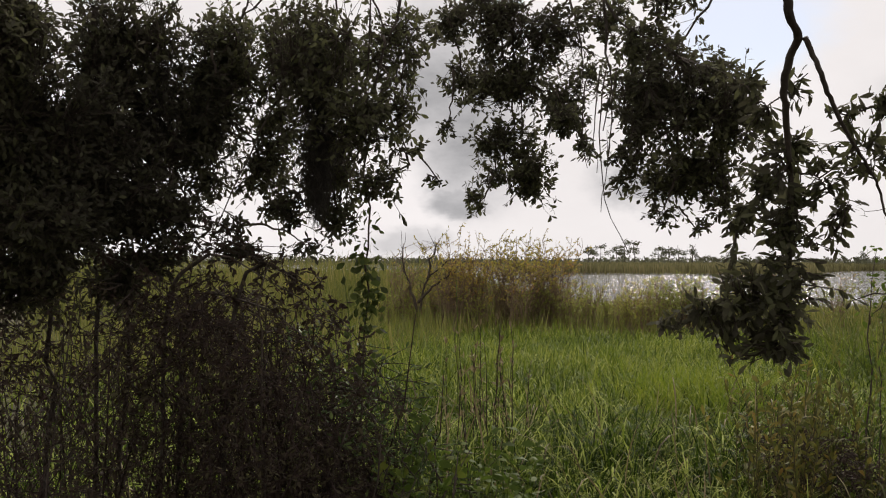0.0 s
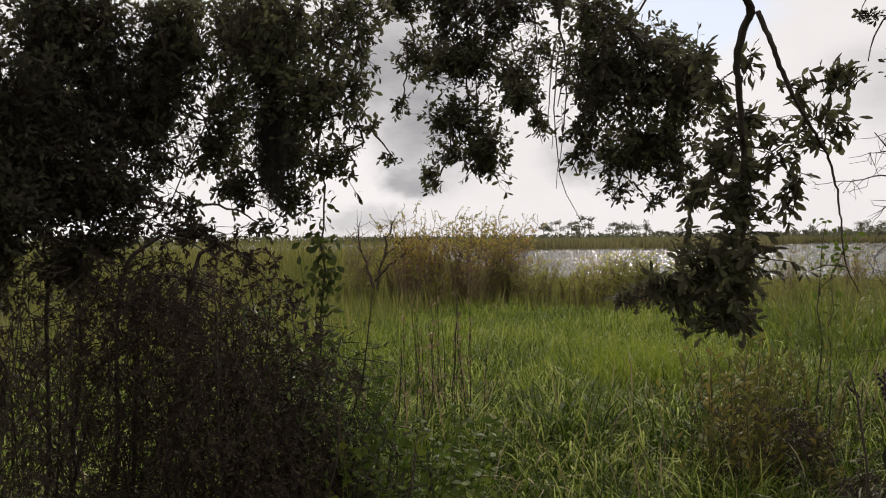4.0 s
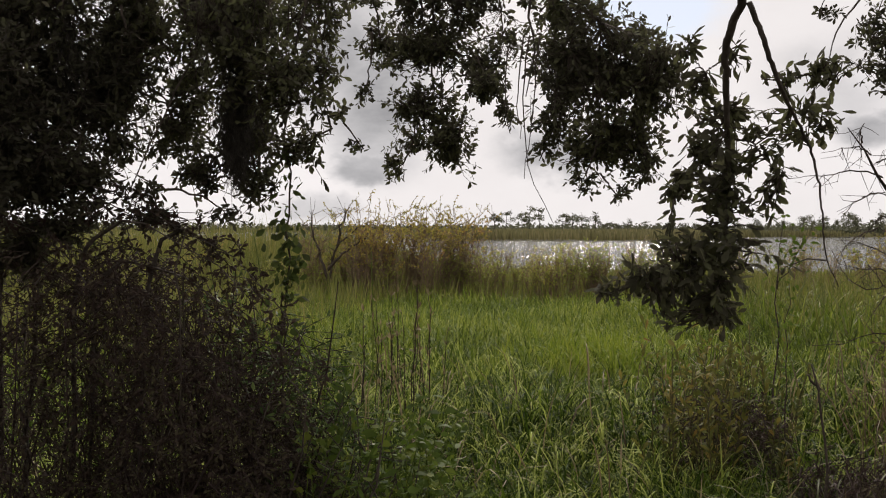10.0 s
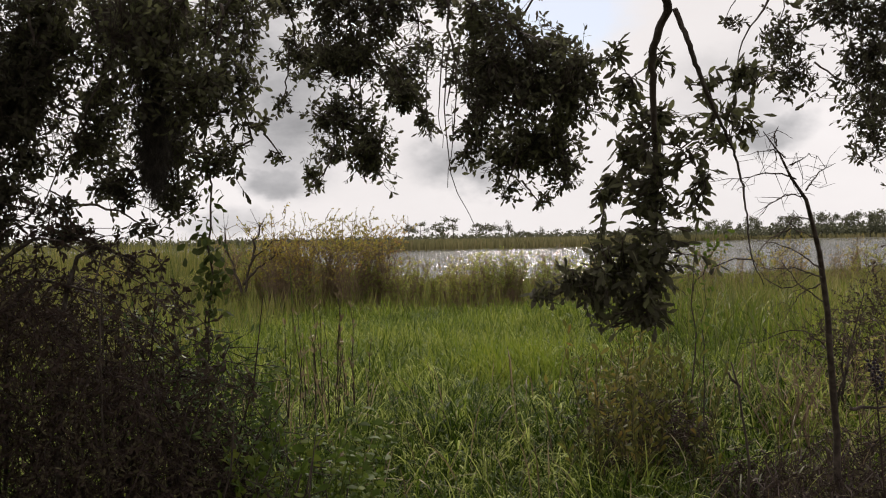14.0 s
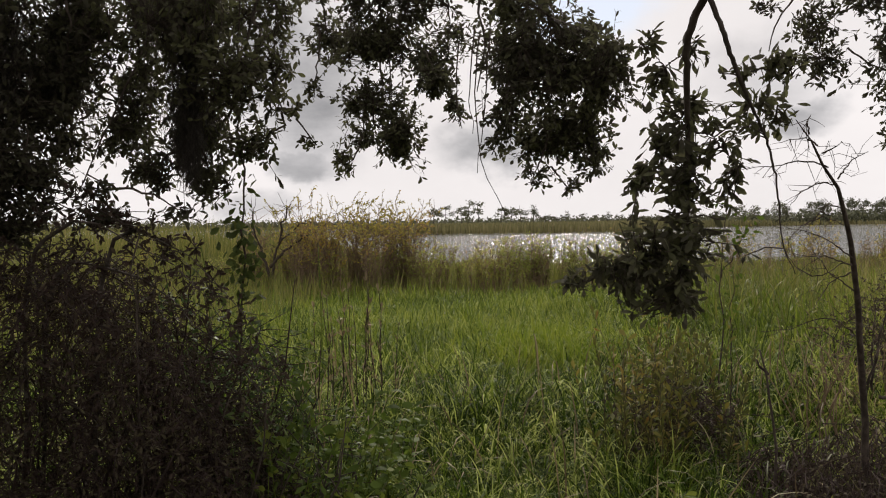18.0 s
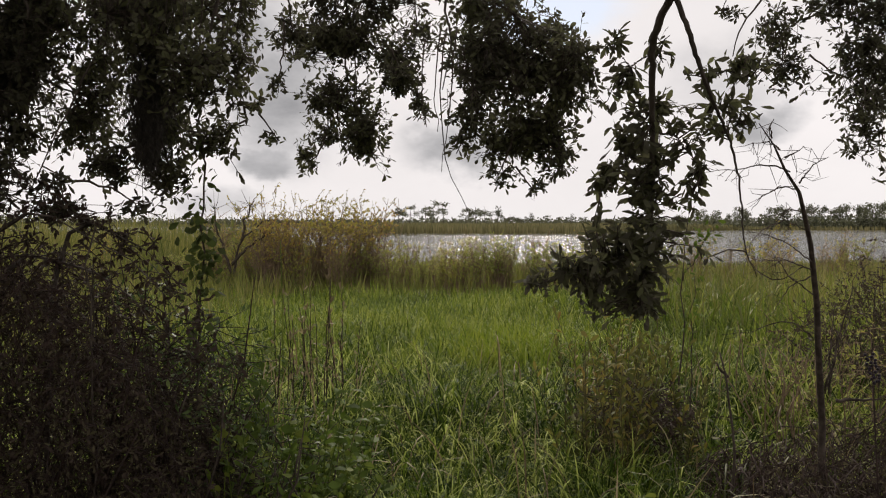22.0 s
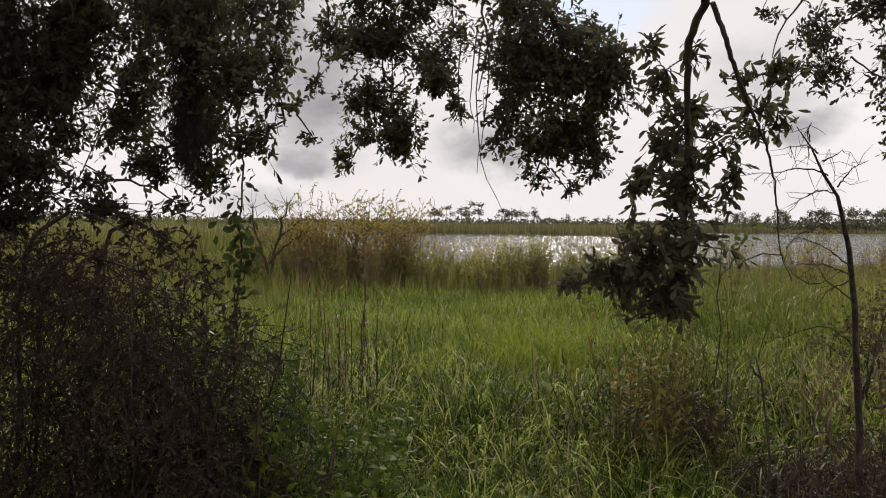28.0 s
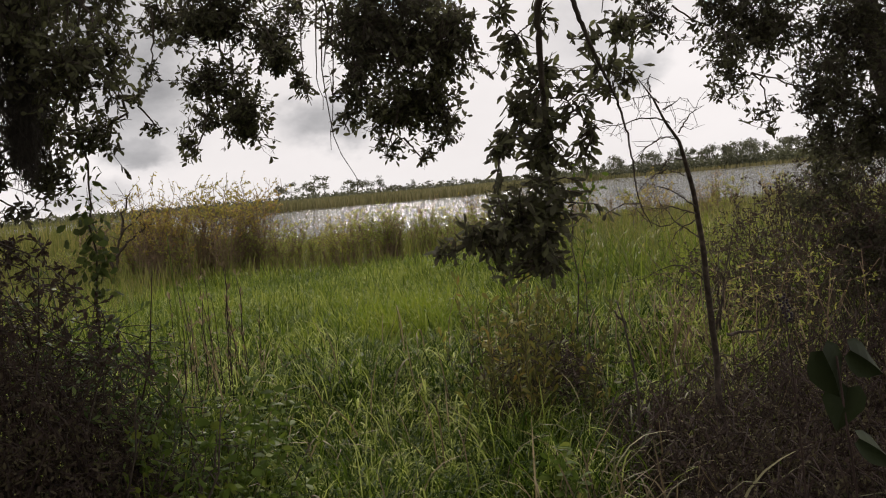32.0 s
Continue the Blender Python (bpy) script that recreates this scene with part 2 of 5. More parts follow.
M_DEAD = rough_solid("dead_wood", [(0.3, (0.030, 0.022, 0.017)), (0.5, (0.060, 0.046, 0.036)), (0.7, (0.12, 0.093, 0.076))], 22.0, 130.0, 0.008)
M_STALK = rough_solid("stalk", [(0.3, (0.05, 0.045, 0.022)), (0.7, (0.11, 0.09, 0.04))], 30.0, 150.0, 0.002)
M_REDSTEM = rough_solid("red_stem", [(0.3, (0.13, 0.09, 0.060)), (0.7, (0.26, 0.185, 0.12))], 20.0, 150.0, 0.002)
M_BERRY = rough_solid("berry_skin", [(0.3, (0.012, 0.008, 0.012)), (0.7, (0.03, 0.018, 0.03))], 80.0, 300.0, 0.0005, 0.3)
M_SOIL = rough_solid("soil_and_litter", [(0.3, (0.030, 0.024, 0.016)), (0.5, (0.06, 0.055, 0.026)), (0.75, (0.10, 0.085, 0.045))], 6.0, 30.0, 0.03)

M_WATER, t, out = material("lake_water")
p = t.nodes.new("ShaderNodeBsdfPrincipled")
p.inputs["Base Color"].default_value = (0.045, 0.045, 0.036, 1)
p.inputs["Roughness"].default_value = 0.05
p.inputs["IOR"].default_value = 1.33
spot = t.nodes.new("ShaderNodeNewGeometry").outputs["Position"]


def swell(size, detail):
    m = t.nodes.new("ShaderNodeVectorMath")
    m.operation = "MULTIPLY"
    m.inputs[1].default_value = size
    t.links.new(spot, m.inputs[0])
    n = t.nodes.new("ShaderNodeTexNoise")
    n.inputs["Scale"].default_value, n.inputs["Detail"].default_value = 1.0, detail
    t.links.new(m.outputs[0], n.inputs["Vector"])
    return n.outputs[0]


def rippled(height, reach, under=None):
    b = t.nodes.new("ShaderNodeBump")
    b.inputs["Strength"].default_value, b.inputs["Distance"].default_value = 1.0, reach
    t.links.new(height, b.inputs["Height"])
    if under:
        t.links.new(under, b.inputs["Normal"])
    return b


ripple = rippled(swell((0.7, 2.6, 1.0), 3.0), 0.16, rippled(swell((0.16, 0.7, 1.0), 2.0), 0.40, rippled(swell((0.02, 0.12, 1.0), 3.0), 0.8).outputs[0]).outputs[0])
t.links.new(ripple.outputs[0], p.inputs["Normal"])
t.links.new(p.outputs[0], out.inputs[0])


# ---- mesh helpers ----
def mesh_of(name, verts, tris, mat, smooth=False):
    verts, tris = np.asarray(verts, np.float32).reshape(-1, 3), np.asarray(tris, np.int32).reshape(-1, 3)
    me = bpy.data.meshes.new(name)
    me.vertices.add(len(verts))
    me.vertices.foreach_set("co", verts.ravel())
    me.loops.add(len(tris) * 3)
    me.loops.foreach_set("vertex_index", tris.ravel())
    me.polygons.add(len(tris))
    me.polygons.foreach_set("loop_start", np.arange(0, len(tris) * 3, 3, dtype=np.int32))
    if smooth:
        me.polygons.foreach_set("use_smooth", np.ones(len(tris), bool))
    me.materials.append(mat)
    me.update(calc_edges=True)
    return me


BASES = {}


def thing(name, base, label, category, group="", kind=""):
    ob = new(name)
    ob.location = base
    ob.empty_display_size = 0.1
    BASES[ob] = Vector(base)
    return tagged(ob, label, category, group, kind)


def part(name, me, parent, label="", kind=""):
    """Links a mesh, given in the place's own metres, under a thing or a part."""
    ob = new(name, me)
    ob.parent = parent
    ob.location = -BASES[parent]
    BASES[ob] = Vector((0, 0, 0))
    return tagged(ob, label, kind=kind)


def joined(pieces):
    """Several (verts, tris) as one."""
    vs, ts, n = [], [], 0
    for v, f in pieces:
        vs.append(np.reshape(v, (-1, 3)))
        ts.append(np.reshape(f, (-1, 3)) + n)
        n += len(vs[-1])
    return np.concatenate(vs), np.concatenate(ts)


def unit(v):
    return v / np.maximum(np.linalg.norm(v, axis=-1, keepdims=True), 1e-9)


def leaves(rng, at, along, size, wide=0.40, curl=0.12):
    """Leaf blades, widest past the middle with a blunt tip, folded a little along the rib, one at each place."""
    n = len(at)
    d = unit(along)
    side = unit(np.cross(d, unit(rng.normal(0, 1, (n, 3)) + (0, 0, 1.2))))
    up = np.cross(side, d)
    L = np.broadcast_to(size, n)[:, None, None]
    W = L * wide * rng.uniform(0.8, 1.2, (n, 1, 1))
    ta = np.array([0.0, 0.28, 0.28, 0.62, 0.62, 0.90, 0.90, 1.0])[None, :, None]
    tw = np.array([0.0, -0.30, 0.30, -0.50, 0.50, -0.24, 0.24, 0.0])[None, :, None]
    tl = np.array([0.0, 0.05, 0.05, 0.08, 0.08, -0.5, -0.5, -0.8])[None, :, None] * (curl * rng.uniform(-0.4, 1.6, (n, 1, 1)))
    v = at[:, None] + d[:, None] * ta * L + side[:, None] * tw * W + up[:, None] * tl * L
    f = np.array([[0, 2, 1], [1, 2, 4], [1, 4, 3], [3, 4, 6], [3, 6, 5], [5, 6, 7]])[None] + 8 * np.arange(n)[:, None, None]
    return v, f


def leaf_shapes(mat, wide, kinds=5):
    """A few single leaves, one metre long, to be shared."""
    return [mesh_of("leaf", *leaves(np.random.default_rng(i), np.zeros((1, 3)), np.array([[1.0, 0, 0]]), 1.0, wide, 0.12 + 0.06 * i), mat) for i in range(kinds)]


def single_leaves(rng, parent, shapes, at, way_, size):
    """Leaves as objects of their own under a thing or part."""
    for i, (p_, d_) in enumerate(zip(at, way_)):
        ob = new("leaf", shapes[i % len(shapes)])
        ob.parent = parent
        m = Vector(d_).to_track_quat("X", "Z").to_matrix().to_4x4() @ Matrix.Rotation(rng.uniform(-0.9, 0.9), 4, "X")
        ob.matrix_local = Matrix.Translation(Vector(p_) - BASES[parent]) @ m @ Matrix.Scale(float(size[i]), 4)


def tubes(paths, radii, sides=3):
    """Round stems along rows of points (n, k, 3), with radii (n, k) or (k)."""
    paths = np.asarray(paths, float)
    n, k, _ = paths.shape
    radii = np.broadcast_to(radii, (n, k))
    d = unit(paths[:, -1] - paths[:, 0])
    ref = np.where(np.abs(d[:, 2:]) > 0.8, np.array([[1.0, 0.1, 0]]), np.array([[0.1, 0, 1.0]]))
    a = unit(np.cross(d, ref))
    b = np.cross(d, a)
    w = np.arange(sides) * 2 * np.pi / sides
    ring = a[:, None, :] * np.cos(w)[None, :, None] + b[:, None, :] * np.sin(w)[None, :, None]
    v = paths[:, :, None] + ring[:, None] * radii[:, :, None, None]
    f = []
    for i in range(k - 1):
        for j in range(sides):
            p0, p1, q0, q1 = i * sides + j, i * sides + (j + 1) % sides, (i + 1) * sides + j, (i + 1) * sides + (j + 1) % sides
            f += [[p0, p1, q1], [p0, q1, q0]]
    for j in range(1, sides - 1):
        f.append([(k - 1) * sides, (k - 1) * sides + j, (k - 1) * sides + j + 1])
        f.append([0, j + 1, j])
    return v, np.array(f)[None] + (k * sides) * np.arange(n)[:, None, None]


def smooth_line(points, n):
    """n points along a soft curve through the given ones."""
    p = np.asarray(points, float)
    s = np.r_[0, np.cumsum(np.linalg.norm(np.diff(p, axis=0), axis=1))]
    u = np.linspace(0, s[-1], n)
    q = np.stack([np.interp(u, s, p[:, i]) for i in range(3)], 1)
    for _ in range(2):
        q[1:-1] = (q[:-2] + 2 * q[1:-1] + q[2:]) / 4
    return q


def crooked(rng, line, amount):
    """The line with small knees, its first point kept."""
    w = rng.normal(0, amount, line.shape)
    w[0] = 0
    return line + w


def clumped(rng, line, spread, clusters, twigs, per, tight, bare=0.0):
    """Leaf clusters strung along a hanging line: stems (n, 3, 3), leaf places, leaf ways."""
    q = smooth_line(line, 24)
    s = bare + (1 - bare) * (np.arange(clusters) + rng.random(clusters)) / clusters
    i = np.minimum(s, 0.999) * 23
    lo = i.astype(int)
    p0 = q[lo] + (q[lo + 1] - q[lo]) * (i - lo)[:, None]
    side = rng.normal(0, 1, (clusters, 3)) * (1, 1, 0.5)
    lobe = 0.35 + 1.0 * np.abs(np.sin(s * rng.uniform(5, 8) + rng.uniform(0, 3)))
    c = p0 + unit(side) * (spread * lobe * rng.uniform(0.15, 1.15, clusters) * (1 - 0.5 * s ** 2.5))[:, None] + (0, 0, -0.2 * spread)
    arms = np.stack([p0, (p0 + c) / 2 + rng.normal(0, 0.01, c.shape) + (0, 0, 0.02), c], 1)
    d = unit(rng.normal(0, 1, (clusters, twigs, 3)) * (1, 1, 0.8) + (0, 0, -0.25))
    e = c[:, None] + d * (tight * rng.uniform(0.45, 1.1, (clusters, twigs)))[..., None]
    cc = np.repeat(c[:, None], twigs, 1)
    sprays = np.stack([cc, (cc + e) / 2, e], 2).reshape(-1, 3, 3)
    u = rng.uniform(0.25, 1.0, (clusters, twigs, per, 1))
    at = cc[:, :, None] + (e - cc)[:, :, None] * u
    way = d[:, :, None] * 0.8 + rng.normal(0, 0.55, at.shape)
    return np.concatenate([arms, sprays]), at.reshape(-1, 3), way.reshape(-1, 3)


def blades(rng, at, height, width, lean=0.35, droop=0.6, levels=3, often=2.0):
    """Grass blades bent over towards one side each; often: a low power lets many tips hang."""
    n = len(at)
    w = rng.uniform(0, 2 * np.pi, n)
    out_ = np.stack([np.cos(w), np.sin(w), 0 * w], 1)
    face = np.stack([-np.sin(w), np.cos(w), 0 * w], 1)
    turn = rng.normal(0, 0.8, n)[:, None]
    face = unit(face * np.cos(turn) + out_ * np.sin(turn))
    s = np.linspace(0, 1, levels + 1) ** 0.85
    h, b = np.broadcast_to(height, n)[:, None], (lean * rng.uniform(0.2, 1.3, n))[:, None]
    dr = (droop * rng.random(n) ** often)[:, None]
    x = h * b * (0.5 * s + s ** 2.4 * (0.6 + dr))
    z = h * (s - dr * 0.75 * s ** 3)
    mid = at[:, None] + out_[:, None] * x[..., None] + np.array([0, 0, 1.0]) * z[..., None]
    half = (np.broadcast_to(width, n)[:, None] * np.interp(s, [0, 0.4, 0.75, 1], [0.7, 1.0, 0.75, 0.0]) / 2)[..., None] * face[:, None]
    k = levels
    v = np.concatenate([mid[:, :k] - half[:, :k], mid[:, :k] + half[:, :k], mid[:, k:]], 1)
    f = []
    for i in range(k - 1):
        f += [[i, k + i, k + i + 1], [i, k + i + 1, i + 1]]
    f.append([k - 1, 2 * k - 1, 2 * k])
    return v, np.array(f)[None] + (2 * k + 1) * np.arange(n)[:, None, None]


def arched(rng, at, length, width, levels=7, most=2.5, limp=0.8):
    """Broad grass blades that rise, bend over and let their tips hang."""
    n = len(at)
    w = rng.uniform(0, 2 * np.pi, n)
    out_ = np.stack([np.cos(w), np.sin(w), 0 * w], 1)
    turn = rng.normal(0, 0.45, n)[:, None]
    face = unit(np.stack([-np.sin(w), np.cos(w), 0 * w], 1) * np.cos(turn) + out_ * np.sin(turn))
    s = (np.arange(levels) + 0.5) / levels
    bend = (most * rng.random(n) ** limp)[:, None]
    at_bend = rng.uniform(0.35, 0.8, n)[:, None]
    lean = rng.uniform(0.0, 0.5, n)[:, None] + bend / (1 + np.exp((at_bend - s) * 9.0))
    step = (np.broadcast_to(length, n) / levels)[:, None]
    x = np.concatenate([np.zeros((n, 1)), np.cumsum(np.sin(lean) * step, 1)], 1)
    z = np.concatenate([np.zeros((n, 1)), np.cumsum(np.cos(lean) * step, 1)], 1)
    mid = at[:, None] + out_[:, None] * x[..., None] + np.array([0, 0, 1.0]) * z[..., None]
    full = np.linspace(0, 1, levels + 1)
    half = (np.broadcast_to(width, n)[:, None] * np.interp(full, [0, 0.4, 0.75, 1], [0.7, 1.0, 0.8, 0.0]) / 2)[..., None] * face[:, None]
    k = levels
    v = np.concatenate([mid[:, :k] - half[:, :k], mid[:, :k] + half[:, :k], mid[:, k:]], 1)
    f = []
    for i in range(k - 1):
        f += [[i, k + i, k + i + 1], [i, k + i + 1, i + 1]]
    f.append([k - 1, 2 * k - 1, 2 * k])
    return v, np.array(f)[None] + (2 * k + 1) * np.arange(n)[:, None, None]


# ---- ground and lake ----
WATER = -0.6


def far_shore(x):
    """How far off the other bank lies: a marshy point runs out in the middle."""
    x = np.asarray(x, float)
    return 245.0 + 160.0 / (1 + np.exp((x + 45.0) / 5.0)) - 80.0 * np.exp(-(np.maximum(np.abs(x - 2.0) - 20.0, 0) / np.where(np.asarray(x) > 2.0, 20.0, 10.0)) ** 2)


def ground_z(x, y):
    x, y = np.asarray(x, float), np.asarray(y, float)
    near = np.interp(y, [-400, 19, 24, 34, 46, 60], [0.0, 0.0, -0.05, -0.35, -0.62, -1.6])
    d = y - far_shore(x)
    far = np.interp(d, [-40, 0, 4, 400, 4000], [-1.6, -0.62, -0.45, 0.0, 0.5])
    z = np.where(y < 100, near, np.maximum(far, -1.6))
    return z + np.where(y < 46, 0.03 * np.sin(x * 1.7 + 0.6 * y) + 0.025 * np.sin(y * 2.1 - 0.8 * x), 0)


gx = np.r_[-3000, -1500, -700, -400, np.arange(-260, -60, 20), np.arange(-60, -16, 4), np.arange(-16, 17, 0.8), np.arange(20, 64, 4), np.arange(70, 270, 20), 400, 700, 1500, 3000]
gy = np.r_[-600, -200, -60, -20, np.arange(-8, 26, 0.8), np.arange(26, 62, 3), 70, 100, np.arange(120, 262, 4), 280, 320, 400, 600, 1000, 2000, 4500]
X, Y = np.meshgrid(gx, gy)
idx = np.arange(X.size).reshape(X.shape)
q = np.stack([idx[:-1, :-1], idx[:-1, 1:], idx[1:, 1:], idx[1:, :-1]], -1).reshape(-1, 4)
ground = new("ground", mesh_of("ground", np.stack([X, Y, ground_z(X, Y)], -1), np.concatenate([q[:, [0, 1, 2]], q[:, [0, 2, 3]]]), M_SOIL, True))
tagged(ground, "dark damp soil and leaf litter sloping to the lake", "ground", kind="structure")
lake = new("water", mesh_of("water", [(-900, 40, WATER), (900, 40, WATER), (900, 420, WATER), (-900, 420, WATER)], [[0, 1, 2], [0, 2, 3]], M_WATER))
tagged(lake, "grey lake water glittering under an overcast sky", "lake", kind="structure")


def stuff(name, me, label, category):
    return tagged(new(name, me), label, category, kind="stuff")


# ---- grass and marsh ----
rng = np.random.default_rng(11)


def sown(n, x0, x1, y0, y1, fan=None):
    """Random spots on the ground; fan: keep within that slope of sideways to forward distance."""
    x, y = rng.uniform(x0, x1, n), rng.uniform(y0, y1, n)
    if fan:
        keep = np.abs(x) < fan * (y + 2.5)
        x, y = x[keep], y[keep]
    return np.stack([x, y, ground_z(x, y) - 0.02], 1)


def tufted(at, tufts, pull):
    """Draws spots together into tufts."""
    c = at[rng.integers(0, len(at), tufts)]
    own = rng.integers(0, tufts, len(at))
    to = c[own]
    at = at + (to - at) * pull
    at[:, :2] += rng.normal(0, 0.05, (len(at), 2))
    at[:, 2] = ground_z(at[:, 0], at[:, 1]) - 0.02
    return at


at = tufted(np.concatenate([sown(34000, -5.5, 6.0, 3.1, 9.5, 0.62), sown(7000, -7.0, 7.5, 9.0, 12.5, 0.62), sown(26000, -3.5, 4.5, 3.1, 6.6, 0.62)]), 8000, 0.3)
at = at[(at[:, 0] + rng.normal(0, 0.12, len(at)) < 1.1 + 0.25 * (at[:, 1] - 4)) | (at[:, 1] > 5.3) | (rng.random(len(at)) < 0.02)]
tall = 0.46 + 0.09 * np.sin(at[:, 0] * 2.3 + at[:, 1]) + 0.07 * np.sin(at[:, 1] * 1.9) + 0.06 * np.sin(at[:, 0] * 7 + 2)
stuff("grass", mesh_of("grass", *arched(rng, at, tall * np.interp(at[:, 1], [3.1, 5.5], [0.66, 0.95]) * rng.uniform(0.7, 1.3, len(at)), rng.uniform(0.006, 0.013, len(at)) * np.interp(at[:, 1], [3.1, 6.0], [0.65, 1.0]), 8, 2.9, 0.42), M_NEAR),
      "tall lush green grass with arching blades, shade and highlights in its colour", "grass")
at = tufted(np.concatenate([sown(62000, -11, 12, 9, 20.5, 0.62), sown(9000, -6, 7, 6.5, 9.5, 0.62)]), 7000, 0.55)
lush = 0.5 + 0.5 * np.sin(at[:, 0] * 0.9 + 0.6 * np.sin(at[:, 1] * 1.1)) * np.sin(at[:, 1] * 0.8 + 1.0)
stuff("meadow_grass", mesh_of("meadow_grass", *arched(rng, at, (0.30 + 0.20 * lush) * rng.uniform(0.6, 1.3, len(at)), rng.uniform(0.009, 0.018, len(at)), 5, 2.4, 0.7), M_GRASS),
      "bright green wet meadow grass", "grass")
at = tufted(np.concatenate([sown(1500, 0.1, 1.3, 8.8, 11.5), sown(700, -1.2, 3.0, 8.5, 13)]), 260, 0.5)
stuff("yellow_grass", mesh_of("yellow_grass", *arched(rng, at, rng.uniform(0.35, 0.58, len(at)), rng.uniform(0.009, 0.016, len(at)), 5, 2.2, 0.7), M_YELLOW),
      "yellowing grass tips in the middle of the meadow", "grass")
at = sown(15000, -15, 16, 18.5, 27, 0.62)
stuff("marsh_grass", mesh_of("marsh_grass", *blades(rng, at, rng.uniform(0.45, 0.95, len(at)) * np.interp(at[:, 0], [-9, -5.8, -5, -1, 3, 12], [1.55, 1.45, 0.8, 0.8, 0.85, 0.95]), rng.uniform(0.012, 0.024, len(at)), 0.25, 0.4), M_SEDGE),
      "olive and straw-coloured marsh sedge", "sedge")
at = np.concatenate([sown(22000, -26, 28, 25, 47, 0.62), sown(11000, -22, -3.5, 26, 45, 0.62)])
high = np.interp(at[:, 0] / at[:, 1], [-0.3, -0.2, -0.16, -0.1, -0.03, 0.3, 0.4], [1.95, 1.85, 1.4, 0.9, 0.5, 0.42, 0.6])
stuff("shore_reeds", mesh_of("shore_reeds", *blades(rng, at, high * rng.uniform(0.6, 1.15, len(at)), rng.uniform(0.02, 0.035, len(at)), 0.2, 0.3), M_SEDGE),
      "low olive reeds along the lake edge", "reeds")
at = np.concatenate([sown(800, -3.0, 5.0, 3.2, 9, 0.62), sown(110, 0.62, 1.35, 3.4, 4.1)])
stuff("dry_grass", mesh_of("dry_grass", *arched(rng, at, rng.uniform(0.5, 0.85, len(at)) * np.interp(at[:, 1], [3.2, 5.0], [0.55, 1.0]), rng.uniform(0.006, 0.013, len(at)), 7, 2.7), M_DRY),
      "dead straw-coloured blades among the grass", "dry grass")
at = np.concatenate([sown(420, 0.9, 3.6, 3.3, 5.6), sown(300, 3.0, 5.5, 5.5, 9)])
stuff("arching_grass", mesh_of("arching_grass", *arched(rng, at, rng.uniform(0.42, 0.85, len(at)), rng.uniform(0.007, 0.013, len(at)), 9, 2.7, 0.4), M_PALE),
      "pale arching grass blades in the shade", "grass")
at = tufted(sown(7000, 2.5, 12, 9.5, 21, 0.66), 700, 0.6)
stuff("tall_sedge", mesh_of("tall_sedge", *arched(rng, at, rng.uniform(0.45, 1.05, len(at)), rng.uniform(0.010, 0.022, len(at)), 5, 1.4, 1.2), M_SEDGE),
      "tall olive-green sedge standing at the meadow edge", "sedge")
at = sown(5000, -11, -3, 9, 21, 0.66)
stuff("tall_sedge", mesh_of("tall_sedge", *blades(rng, at, rng.uniform(0.45, 0.9, len(at)), rng.uniform(0.010, 0.018, len(at)), 0.25, 0.4), M_SEDGE),
      "tall yellowish sedge on the wet meadow", "sedge")
at = tufted(sown(6000, 2.2, 11, 8.5, 19, 0.66), 900, 0.5)
stuff("green_sedge", mesh_of("green_sedge", *arched(rng, at, rng.uniform(0.45, 0.9, len(at)), rng.uniform(0.012, 0.022, len(at)), 5, 1.8, 0.9), M_GRASS),
      "clumps of taller green sedge at the meadow edge", "sedge")
# far marsh on the point and along the other banks
n = 26000
x = rng.uniform(-70, 75, n)
y = far_shore(x) + rng.uniform(0.5, 75, n) ** 1.0
at = np.stack([x, y, ground_z(x, y)], 1)
stuff("far_marsh", mesh_of("far_marsh", *blades(rng, at, rng.uniform(1.3, 2.1, n), rng.uniform(0.15, 0.35, n), 0.15, 0.3), M_REED),
      "distant olive-green reed marsh on the far point", "reeds")
n = 9000
x = rng.choice([-1, 1], n) * rng.uniform(40, 210, n)
y = far_shore(x) + rng.uniform(0.5, 30, n)
stuff("far_marsh", mesh_of("far_marsh", *blades(rng, np.stack([x, y, ground_z(x, y)], 1), rng.uniform(0.8, 1.5, n), rng.uniform(0.2, 0.4, n), 0.15, 0.3), M_REED),
      "thin strip of reeds along the far bank", "reeds")


